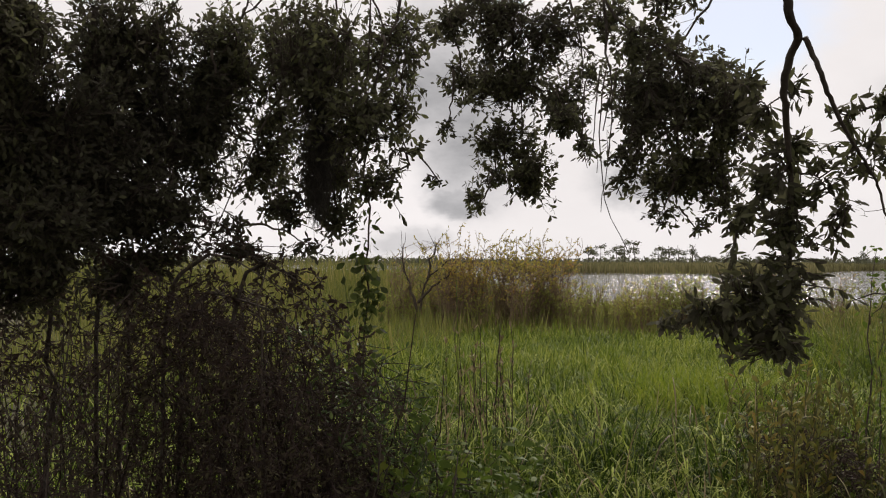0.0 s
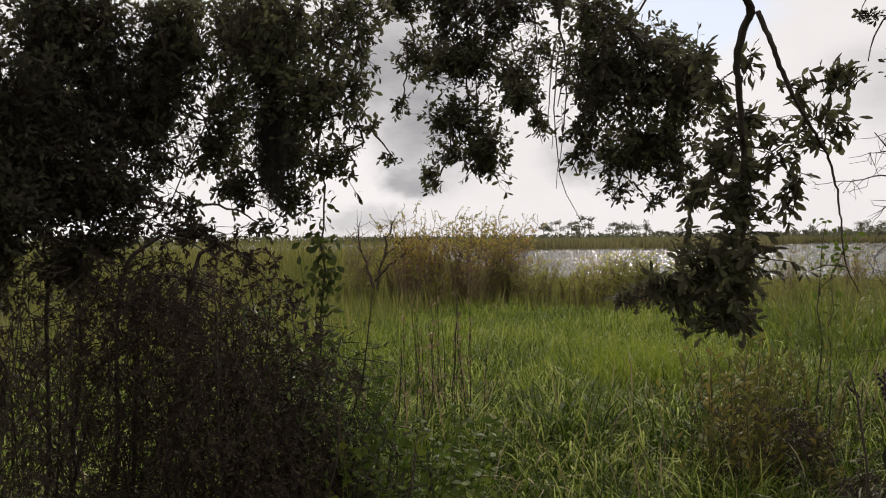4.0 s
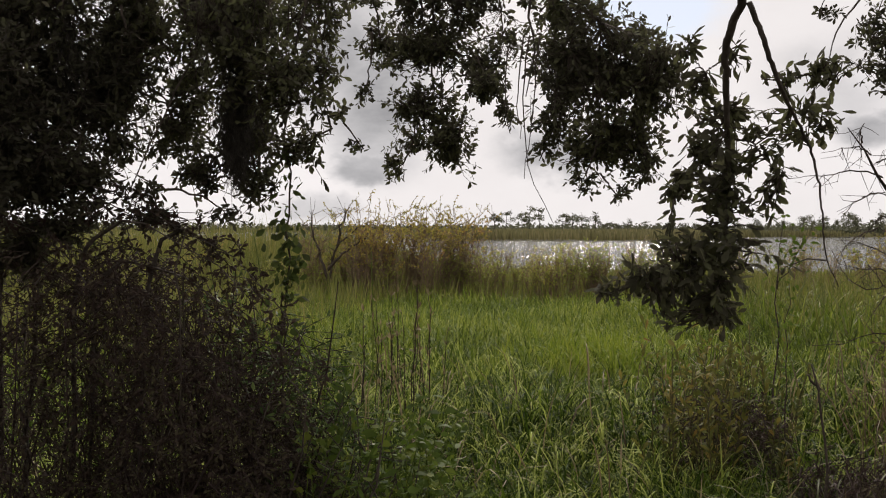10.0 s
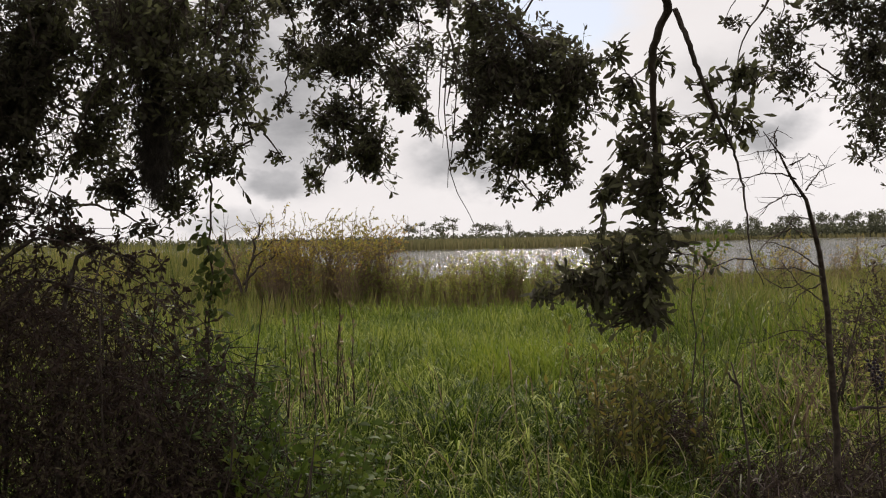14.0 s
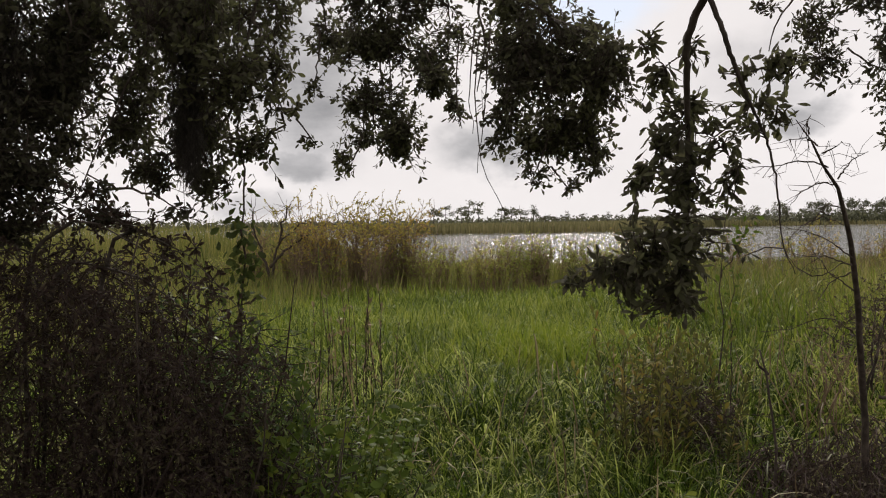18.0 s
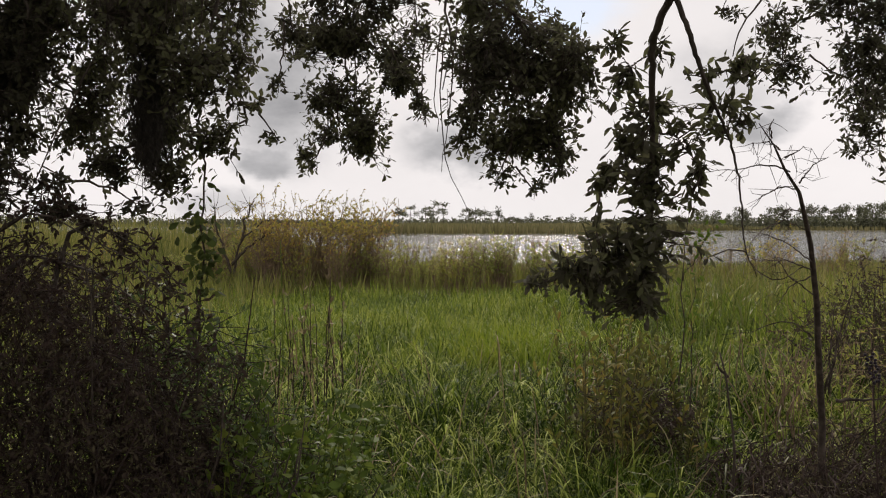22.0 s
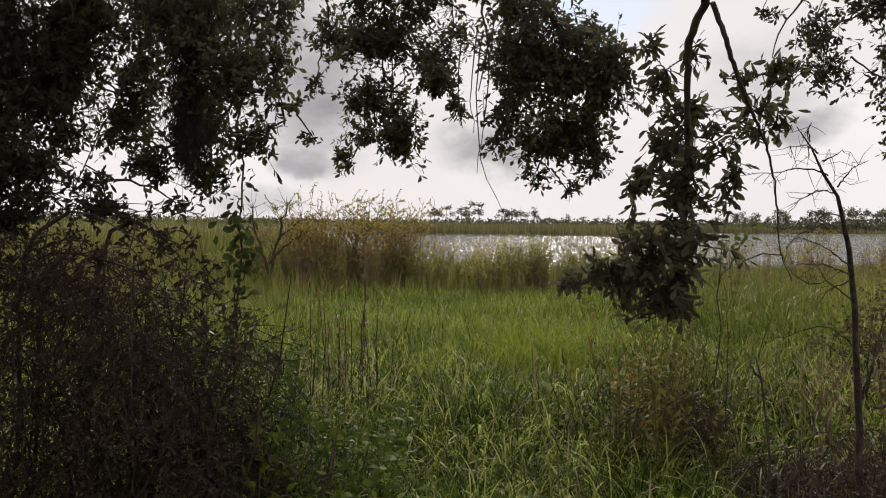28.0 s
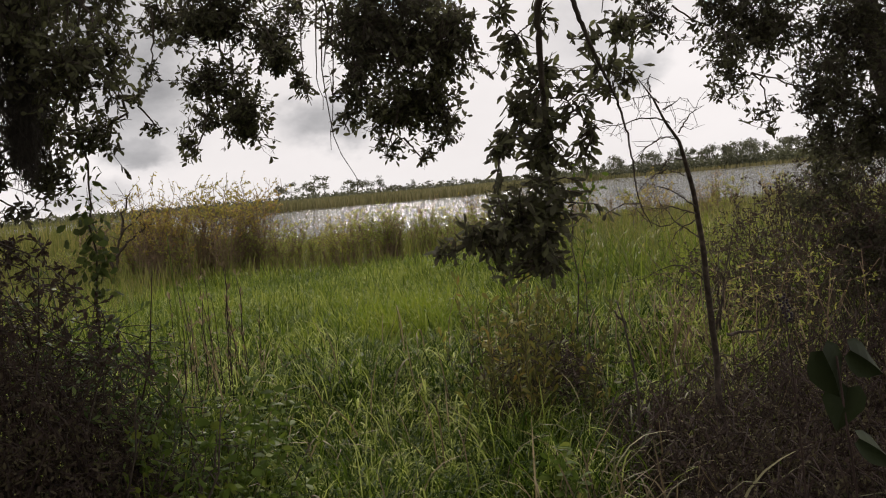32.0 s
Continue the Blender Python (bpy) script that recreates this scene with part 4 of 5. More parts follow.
DEAD = [
    ((1.7, 4.45, 0.63), (1.66, 4.37, 0.8), (1.6, 4.25, 1.03), (1.53, 4.1, 1.32), (1.44, 3.95, 1.55), (1.32, 3.75, 1.72), (1.22, 3.6, 1.82), (1.13, 3.5, 1.89), (1.05, 3.4, 1.94)),
    ((1.67, 4.35, 0.83), (1.68, 4.3, 0.98), (1.73, 4.3, 1.09), (1.78, 4.3, 1.31)),
    ((1.31, 3.75, 1.72), (1.25, 3.75, 1.73), (1.19, 3.75, 1.7), (1.14, 3.75, 1.64)),
    ((1.25, 3.65, 1.78), (1.18, 3.65, 1.81), (1.06, 3.65, 1.79), (0.96, 3.65, 1.78)),
    ((1.31, 3.72, 1.74), (1.36, 3.72, 1.81), (1.42, 3.72, 1.84)),
    ((1.47, 4.0, 1.43), (1.4, 4.0, 1.49), (1.3, 4.0, 1.54), (1.2, 4.0, 1.56)),
    ((1.47, 4.0, 1.4), (1.36, 4.0, 1.44), (1.23, 4.0, 1.44)),
    ((1.52, 4.1, 1.29), (1.42, 4.1, 1.36), (1.34, 4.1, 1.47)),
]
DEAD_TWIGS = [
    ((1.56, 4.2, 1.09), (1.48, 4.2, 1.17), (1.38, 4.2, 1.16), (1.29, 4.2, 1.12), (1.16, 4.2, 1.11)),
    ((1.13, 3.5, 1.89), (1.12, 3.5, 1.94), (1.14, 3.5, 1.96)),
    ((1.72, 4.35, 0.8), (1.87, 4.35, 0.8), (2.0, 4.35, 0.83)),
    ((1.16, 3.5, 1.85), (1.12, 3.5, 1.88), (1.06, 3.5, 1.87)),
    ((1.45, 4.0, 1.56), (1.34, 4.0, 1.61), (1.23, 4.0, 1.54), (1.19, 4.0, 1.4)),
    ((1.4, 3.9, 1.63), (1.33, 3.9, 1.65), (1.26, 3.9, 1.56)),
    ((1.51, 4.1, 1.37), (1.42, 4.1, 1.33), (1.35, 4.1, 1.22)),
    ((1.21, 3.6, 1.83), (1.26, 3.6, 1.85), (1.28, 3.6, 1.87)),
]
SIDE_STEMS = [
    ((1.65, 4.30, 0.86), (1.71, 4.30, 1.08), (1.79, 4.30, 1.41)),
    ((1.69, 4.35, 0.83), (1.69, 4.35, 1.05), (1.71, 4.35, 1.23)),
    ((1.48, 4.10, 1.41), (1.37, 4.10, 1.34), (1.27, 4.10, 1.39), (1.20, 4.10, 1.53)),
]
STEM = [
    ((1.34, 4.6, 0.56), (1.33, 4.6, 0.72), (1.31, 4.6, 0.88), (1.27, 4.6, 0.98)),
    ((1.31, 4.6, 0.86), (1.25, 4.6, 0.93)),
]
VINE = [
    ((-1.08, 4.3, 2.86), (-1.09, 4.3, 2.28), (-1.1, 4.3, 1.76), (-1.08, 4.3, 1.34), (-1.12, 4.3, 0.98), (-1.09, 4.3, 0.56)),
]
TWIGS = [
    ((-0.02, 4.8, 2.54), (-0.06, 4.8, 2.22), (-0.03, 4.8, 1.89), (0.01, 4.8, 1.75), (0.1, 4.8, 1.62)),
    ((-0.05, 4.8, 2.54), (-0.09, 4.8, 2.27), (-0.06, 4.8, 2.03)),
    ((0.03, 4.8, 2.54), (0.0, 4.8, 2.22), (-0.04, 4.8, 1.84)),
    ((-0.13, 5.0, 2.53), (-0.15, 5.0, 2.3), (-0.13, 5.0, 2.07)),
]
WEEDS = [
    ((-1.25, 7.0, 0.41), (-1.27, 7.0, 0.98)),
    ((-1.15, 7.0, 0.41), (-1.17, 7.0, 1.04)),
    ((-1.06, 7.0, 0.41), (-1.05, 7.0, 1.1)),
    ((-1.01, 7.0, 0.41), (-1.0, 7.0, 1.12)),
    ((-0.95, 7.0, 0.41), (-0.97, 7.0, 0.98)),
    ((-0.89, 7.0, 0.41), (-0.87, 7.0, 1.16)),
    ((-0.92, 7.0, 0.41), (-0.85, 7.0, 1.2)),
    ((-1.09, 7.0, 0.41), (-1.21, 7.0, 1.06)),
    ((-0.79, 7.0, 0.41), (-0.77, 7.0, 0.98)),
]
REEDL = [
    ((-2.61, 9.0, 1.11), (-2.72, 9.0, 1.58)),
    ((-1.55, 9.0, 1.0), (-1.57, 9.0, 1.42)),
]


OAK = thing("oak_tree", (-3.2, -2.6, 0.0), "old spreading oak with dark leathery leaves and drooping boughs", "tree")
rng = np.random.default_rng(21)
trunk = crooked(rng, smooth_line([(-3.2, -2.6, -0.2), (-3.1, -2.4, 1.4), (-2.8, -2.0, 2.8), (-2.4, -1.2, 4.2)], 10), 0.02)
part("trunk", mesh_of("trunk", *tubes(trunk[None], np.array([0.52, 0.40, 0.36, 0.34, 0.33, 0.32, 0.31, 0.30, 0.28, 0.25]), 14), M_BARK, True), OAK, "thick furrowed grey-brown trunk")
OAK_ARMS = [
    [(-2.4, -1.2, 4.2), (-2.2, 1.2, 4.4), (-1.8, 3.4, 3.7), (-1.4, 4.4, 3.1)],
    [(-2.4, -1.2, 4.2), (-1.0, 1.6, 4.7), (-0.4, 4.4, 4.1), (-0.3, 6.2, 3.3)],
    [(-2.4, -1.2, 4.2), (0.0, 0.6, 4.6), (0.5, 2.9, 4.0), (0.62, 4.9, 3.1)],
    [(-2.4, -1.2, 4.2), (0.2, -0.4, 4.4), (0.6, 1.0, 3.5), (0.44, 2.20, 2.22)],
    [(-2.4, -1.2, 4.2), (-3.4, 1.0, 4.2), (-3.0, 3.0, 3.6), (-2.5, 3.7, 3.0)],
    [(-2.4, -1.2, 4.2), (-1.5, -3.5, 5.2), (0.5, -5.5, 5.4)],
    [(-2.4, -1.2, 4.2), (-4.6, -3.0, 5.0), (-6.5, -4.0, 5.2)],
]
for line in OAK_ARMS:
    q = crooked(rng, smooth_line(line, 12), 0.02)
    part("limb", mesh_of("limb", *tubes(q[None], np.linspace(0.13, 0.022, 12), 8), M_BARK, True), OAK)


def spread_in(rng, lobe, n, lumps):
    """Spots inside an uneven lobe of foliage, drawn together into lumps; also the lumps' middles and each spot's lump."""
    x, y, z, rx, rz = lobe
    r = np.array([rx, 0.9 * (rx + rz) / 2, rz])
    d = unit(rng.normal(0, 1, (lumps, 3)))
    c = d * (rng.random(lumps) ** 0.4)[:, None]
    own = rng.integers(0, lumps, n)
    q = unit(rng.normal(0, 1, (n, 3))) * (rng.random(n) ** (1 / 2.4))[:, None]
    q = q + (c[own] - q) * rng.uniform(0.1, 0.55, n)[:, None]
    q *= np.where(rng.random(n) < 0.18, rng.uniform(1.0, 1.3, n), 1.0)[:, None]
    q *= (1.42 + 0.35 * np.sin(q[:, :1] * 5 + x * 7) * np.cos(q[:, 2:] * 6 + z * 9))
    q[:, 2] -= np.where(rng.random(n) < 0.05, rng.uniform(0.2, 0.6, n), 0.0)
    return np.array([x, y, z]) + q * r, np.array([x, y, z]) + c * r, own


def rosettes(rng, tips, base, per, size):
    """Leaves standing round the ends of twigs: places, ways, sizes."""
    d = unit(tips - base)
    n = len(tips)
    way = d[:, None] * 0.6 + rng.normal(0, 0.7, (n, per, 3)) + (0, 0, -0.15)
    at = tips[:, None] - d[:, None] * rng.uniform(-0.3, 1.6, (n, per, 1)) * size
    return at.reshape(-1, 3), way.reshape(-1, 3), size * rng.uniform(0.6, 1.15, n * per)


def boughs(name, lobes, seed, owner, size, mat, arms, wide=0.42, per=6, deep=0.14, dense=1.35):
    """Leafy boughs, each growing from the next one above it or from a limb: a stem with its twigs, and its leaves."""
    rng = np.random.default_rng(seed)
    limbs = np.concatenate([smooth_line(line, 24) for line in arms])
    mids = np.array([l[:3] for l in lobes])
    for i, (x, y, z, rx, rz, thick) in enumerate(lobes):
        here = np.array([x, y + rng.normal(0, deep), z])
        above = [m for m in mids if m[2] > z + 0.06]
        root = min(above, key=lambda m: np.linalg.norm(m - mids[i])) if above else None
        if root is None or np.linalg.norm(root - mids[i]) > 0.75:
            root = limbs[np.argmin(np.linalg.norm(limbs - (x, y, z + 0.4), axis=1))]
        count = max(4, int(thick * dense * math.pi * rx * rz / (0.27 * wide * size * size) / per))
        tips, lumps, own = spread_in(rng, (*here, rx, rz), count, max(4, int(10 * (rx + rz) / 0.4)))
        bend = (root + here) / 2 + rng.normal(0, 0.05, 3) + (0, 0, 0.05)
        spine = crooked(rng, smooth_line([root, bend, here, here + (rng.normal(0, 0.3) * rx, 0, -0.6 * rz)], 12), 0.008)
        near_ = spine[np.argmin(np.linalg.norm(spine[None, 5:] - lumps[:, None], axis=2), axis=1) + 5]
        arms_ = np.stack([near_, (near_ + lumps) / 2 + rng.normal(0, 0.012, lumps.shape), lumps], 1)
        mid_ = (tips + lumps[own]) / 2 + rng.normal(0, 0.01, tips.shape)
        b = part(name, mesh_of(name, *joined([tubes(spine[None], np.linspace(0.008, 0.0025, 12), 5), tubes(arms_, np.array([0.0036, 0.003, 0.002]), 4), tubes(np.stack([lumps[own], mid_, tips], 1), np.array([0.002, 0.0017, 0.001]), 3)]), M_TWIG), owner)
        at, way_, long = rosettes(rng, tips, lumps[own], per, size)
        part("foliage", mesh_of("foliage", *leaves(rng, at, way_, long, wide), mat), b, kind="stuff")


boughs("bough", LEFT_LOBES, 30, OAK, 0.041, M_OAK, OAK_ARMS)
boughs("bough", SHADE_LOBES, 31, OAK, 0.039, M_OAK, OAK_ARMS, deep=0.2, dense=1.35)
boughs("bough", MID_LOBES, 32, OAK, 0.046, M_OAK, OAK_ARMS, deep=0.2)
boughs("bough", DENSE_LOBES, 33, OAK, 0.043, M_OAK, OAK_ARMS, deep=0.17)
# the canopy over and behind the path, unseen, added to shade the near ground
n = 16000
at = np.stack([rng.uniform(-8, 7, n), rng.uniform(-9, 3.6, n), rng.uniform(3.3, 6.6, n)], 1)
at = at[np.sin(at[:, 0] * 1.9 + 1) + np.sin(at[:, 1] * 1.6) + np.sin(at[:, 2] * 2.3) > -1.0]
part("crown", mesh_of("crown", *leaves(rng, at, rng.normal(0, 1, (len(at), 3)), rng.uniform(0.10, 0.17, len(at)), 0.5), M_OAK), OAK, "dense dark canopy overhead, out of view, added for its shade", kind="stuff")

for row in BRANCHES:
    q = crooked(rng, smooth_line([np.array(row[0]) + (0.0, -0.3, 0.5)] + row, 14), 0.006)
    part("branch", mesh_of("branch", *tubes(q[None], np.linspace(0.013, 0.003, 14), 6), M_BARK, True), OAK, "dark crooked branch among the leaves")
for row in TWIGS:
    q = crooked(rng, smooth_line(row, 10), 0.006)
    part("bare_twig", mesh_of("bare_twig", *tubes(q[None], np.linspace(0.004, 0.0015, 10), 4), M_TWIG), OAK, "thin bare hanging twig")

# the nearest limb, with leaves that can be told apart
rng = np.random.default_rng(77)
LEAF = leaf_shapes(M_BIG, 0.38)
near = part("hanging_limb", mesh_of("hanging_limb", *joined([tubes(crooked(rng, smooth_line(r, 60), 0.0012)[None], np.linspace(0.0115 if i == 0 else 0.0068 if i == 1 else 0.0035, 0.004 if i == 0 else 0.0012, 60), 6) for i, r in enumerate(LIMB_LINES + LIMB_SIDES)]), M_BARK), OAK, "dark crooked limb hanging from the oak")
bones = np.concatenate([smooth_line(r, 60) for r in LIMB_LINES + LIMB_SIDES])
stems, at, way, long = [], [], [], []
for x, y, z, rx, rz, thick in LIMB_LOBES + SPRAY_LOBES:
    here = np.array([x, y + rng.normal(0, 0.04), z])
    count = max(2, int(thick * 1.15 * math.pi * (rx + 0.02) * (rz + 0.02) / (0.27 * 0.40 * 0.040 ** 2) / 5))
    tips, lumps, own = spread_in(rng, (*here, rx, rz), count, 3 if rx < 0.08 else 6)
    root = bones[np.argmin(np.linalg.norm(bones[None] - tips[:, None], axis=2), axis=1)]
    stems.append(np.stack([root, (root + tips) / 2 + rng.normal(0, 0.006, tips.shape) + (0, 0, 0.008), tips], 1))
    a_, w_, l_ = rosettes(rng, tips, root - (0, 0, -0.02), 5, 0.040)
    at.append(a_)
    way.append(w_)
    long.append(l_)
at, way, long = np.concatenate(at), np.concatenate(way), np.concatenate(long)
part("twig", mesh_of("twig", *tubes(np.concatenate(stems), np.array([0.0024, 0.002, 0.0013]), 3), M_TWIG), near, kind="stuff")
order = rng.permutation(len(at))
single_leaves(rng, near, LEAF, at[order[:300]], way[order[:300]], long[order[:300]])
rest = order[300:]
part("foliage", mesh_of("foliage", *leaves(rng, at[rest], way[rest], long[rest], 0.38), M_OAK), near, kind="stuff")

# ---- right-hand tree ----
TREE_R = thing("tree", (5.2, 8.0, 0.0), "dark leafy tree with branches sweeping to the ground", "tree")
rng = np.random.default_rng(51)
q = crooked(rng, smooth_line([(5.2, 8.0, -0.2), (5.0, 7.9, 1.6), (4.4, 7.6, 3.2), (3.6, 7.4, 4.2)], 10), 0.02)
part("trunk", mesh_of("trunk", *tubes(q[None], np.linspace(0.13, 0.06, 10), 9), M_BARK, True), TREE_R)
TREE_ARMS = ([(4.4, 7.6, 3.2), (3.4, 7.2, 3.7), (2.1, 7.0, 3.6)], [(4.8, 7.8, 2.4), (4.2, 7.2, 3.2), (3.3, 7.2, 3.6)], [(5.0, 7.9, 1.8), (4.9, 7.0, 2.8), (4.6, 6.7, 3.0)])
for line in TREE_ARMS:
    part("limb", mesh_of("limb", *tubes(smooth_line(line, 8)[None], np.linspace(0.05, 0.012, 8), 6), M_BARK), TREE_R)
boughs("bough", HIGH_LOBES[7:], 36, OAK, 0.045, M_OAK, OAK_ARMS, deep=0.25)
boughs("bough", HIGH_LOBES[:7], 35, TREE_R, 0.054, M_OAK, TREE_ARMS, deep=0.3)
boughs("bough", RIGHT_LOBES, 34, TREE_R, 0.056, M_OAK, TREE_ARMS, deep=0.3)

# upper crown above the view, added to keep sun and sky off the right corner
n = 6500
at = np.stack([rng.uniform(2.6, 7.5, n), rng.uniform(5.2, 9.5, n), rng.uniform(3.6, 6.2, n)], 1)
at = at[np.linalg.norm((at - (4.9, 7.4, 4.2)) / (2.6, 2.3, 2.1), axis=1) < 1]
part("crown", mesh_of("crown", *leaves(rng, at, rng.normal(0, 1, (len(at), 3)), rng.uniform(0.08, 0.14, len(at)), 0.5), M_OAK), TREE_R, kind="stuff")

# second unseen leaf mass, set towards the sun to shade the grass below right
n = 5000
at = np.stack([rng.uniform(0.9, 6.2, n), rng.uniform(6.0, 10.0, n), rng.uniform(4.25, 5.6, n)], 1)
at = at[np.linalg.norm((at - (3.6, 8.1, 4.9)) / (2.6, 1.9, 0.9), axis=1) < 1]
part("crown", mesh_of("crown", *leaves(rng, at, rng.normal(0, 1, (len(at), 3)), rng.uniform(0.09, 0.16, len(at)), 0.5), M_OAK), TREE_R, kind="stuff")

# ---- tangled bush on the left, in the shade ----
rng = np.random.default_rng(61)


def tangle(name, box, label, stems, sprays, per, size, seed, low=0.0, mat=M_BUSH, stem_mat=M_TWIG, fall=0.35):
    """A thicket: many thin bent stems from the ground and hanging sprays of small leaves."""
    rng = np.random.default_rng(seed)
    (x0, x1), (y0, y1), h = box
    base = ((x0 + x1) / 2, (y0 + y1) / 2, 0.0)
    ob = thing(name, base, label, "bush")
    foot = np.stack([rng.uniform(x0, x1, stems), rng.uniform(y0, y1, stems), np.full(stems, -0.03)], 1)
    crest = h(foot[:, 0]) * rng.uniform(0.6, 1.02, stems)
    tip = foot + np.stack([rng.normal(0.05, 0.24, stems) * np.minimum(crest, 1), rng.normal(0, 0.2, stems) * np.minimum(crest, 1), crest], 1)
    mid = (foot + tip) / 2 + rng.normal(0, 0.12, (stems, 3)) * np.minimum(crest, 1)[:, None]
    rows = np.stack([foot, (foot + mid) / 2 + rng.normal(0, 0.02, (stems, 3)), mid, (mid + tip) / 2 + rng.normal(0, 0.03, (stems, 3)), tip], 1)
    part("stem", mesh_of("stem", *tubes(rows, np.array([0.007, 0.006, 0.005, 0.004, 0.002]), 4), stem_mat), ob, kind="stuff")
    x, y = rng.uniform(x0, x1, sprays), rng.uniform(y0, y1, sprays)
    b = np.stack([x, y, low + (h(x) - low) * rng.random(sprays) ** 0.7], 1)
    d = unit(rng.normal(0, 1, (sprays, 3)) * (1, 1, 0.6) + (0, 0, -fall))
    e = b + d * (1 + 0.35 * (fall > 1)) * rng.uniform(0.08, 0.24, sprays)[:, None]
    part("twig", mesh_of("twig", *tubes(np.stack([b, (b + e) / 2 + rng.normal(0, 0.01, b.shape), e], 1), np.array([0.003, 0.002, 0.0012]), 3), stem_mat), ob, kind="stuff")
    u = rng.uniform(0.1, 1.05, (sprays, per, 1))
    at = (b[:, None] + (e - b)[:, None] * u).reshape(-1, 3)
    way = (d[:, None] * 0.7 + rng.normal(0, 0.6, (sprays, per, 3))).reshape(-1, 3)
    part("foliage", mesh_of("foliage", *leaves(rng, at, way, rng.uniform(0.6, 1.2, len(at)) * size, 0.40), mat), ob, kind="stuff")
    return ob


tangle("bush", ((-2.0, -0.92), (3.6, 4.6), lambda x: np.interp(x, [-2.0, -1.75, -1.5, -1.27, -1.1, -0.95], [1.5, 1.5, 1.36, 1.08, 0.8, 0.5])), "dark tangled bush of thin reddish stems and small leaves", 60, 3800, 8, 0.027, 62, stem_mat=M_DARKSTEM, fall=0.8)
# added mat of dark leaves that deepens the shade on the ground here
tangle("bush", ((-3.0, -1.0), (3.2, 4.1), lambda x: 0.42 + 0.1 * np.sin(5 * x)), "matted growth added to darken the shaded ground", 30, 1900, 8, 0.028, 74, stem_mat=M_DARKSTEM, fall=0.4)
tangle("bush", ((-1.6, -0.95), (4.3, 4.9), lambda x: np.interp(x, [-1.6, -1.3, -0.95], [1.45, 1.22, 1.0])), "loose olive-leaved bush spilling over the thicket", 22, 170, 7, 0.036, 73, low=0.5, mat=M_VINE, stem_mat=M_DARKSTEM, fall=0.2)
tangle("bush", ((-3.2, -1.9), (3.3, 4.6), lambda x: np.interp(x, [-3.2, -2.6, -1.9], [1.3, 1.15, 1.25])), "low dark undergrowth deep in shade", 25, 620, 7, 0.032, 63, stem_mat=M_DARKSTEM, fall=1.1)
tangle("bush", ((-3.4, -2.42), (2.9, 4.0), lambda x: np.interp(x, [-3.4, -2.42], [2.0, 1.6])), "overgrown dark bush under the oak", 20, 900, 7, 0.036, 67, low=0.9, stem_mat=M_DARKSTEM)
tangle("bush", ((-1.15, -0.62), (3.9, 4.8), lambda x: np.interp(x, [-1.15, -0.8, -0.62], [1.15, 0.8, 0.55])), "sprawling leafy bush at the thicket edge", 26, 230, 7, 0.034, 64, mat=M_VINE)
tangle("bush", ((3.0, 5.8), (6.2, 8.8), lambda x: np.interp(x, [3.0, 3.4, 4.2, 5.8], [0.8, 1.1, 1.6, 1.9])), "brown twiggy thicket under the tree", 300, 2800, 7, 0.038, 65, mat=M_BUSH)
tangle("bush", ((2.1, 3.4), (5.6, 7.6), lambda x: np.interp(x, [2.1, 2.8, 3.4], [0.75, 0.95, 1.05])), "sparse reddish twiggy brush", 70, 300, 6, 0.03, 70, mat=M_SHRUB_G, stem_mat=M_REDSTEM)
# added bush: fills the shaded hollow under the arching grass with dark leaves
tangle("bush", ((1.15, 3.6), (3.2, 5.2), lambda x: np.interp(x, [1.15, 1.35, 1.6, 2.2, 3.6], [0.18, 0.40, 0.52, 0.64, 0.95])), "low bush added in place of the dark shade under arching grass", 70, 6200, 7, 0.028, 68, stem_mat=M_DARKSTEM, fall=1.2)
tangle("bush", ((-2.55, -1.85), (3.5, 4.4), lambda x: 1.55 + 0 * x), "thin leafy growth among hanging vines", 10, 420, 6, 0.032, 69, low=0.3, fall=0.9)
# added brush: its dark leaves stand for the shaded hollow below the weeds
tangle("bush", ((0.8, 1.5), (5.5, 6.5), lambda x: np.interp(x, [0.8, 1.1, 1.5], [0.5, 0.68, 0.5])), "low brush added as the dark hollow at the foot of the rusty weeds", 6, 520, 7, 0.03, 72, stem_mat=M_DARKSTEM, fall=0.5)
for row in ARCHES:
    ob = thing("arching_branch", tuple(row[0][:2]) + (0.0,), "dark leafy branch arching over the thicket", "branch", "arching branches")
    foot = np.array([row[0][0] - 0.15, row[0][1] + 0.1, 0.0])
    q = crooked(rng, smooth_line([foot, (foot + np.array(row[0])) / 2 + (0.02, 0, 0)] + list(row), 18), 0.012)
    part("stem", mesh_of("stem", *tubes(q[None], np.linspace(0.016, 0.004, 18), 6), M_BARK), ob)
    stems, at, way = clumped(rng, np.array(row), 0.06, 13, 4, 5, 0.08)
    part("twig", mesh_of("twig", *tubes(stems, np.array([0.003, 0.002, 0.0012]), 3), M_TWIG), ob, kind="stuff")
    part("foliage", mesh_of("foliage", *leaves(rng, at, way, rng.uniform(0.026, 0.04, len(at)), 0.4), M_BUSH), ob, kind="stuff")
# vines trailing from the boughs to the undergrowth
k = 14
top = np.stack([rng.uniform(-2.7, -1.3, k), rng.uniform(3.7, 4.4, k), rng.uniform(1.2, 1.62, k)], 1)
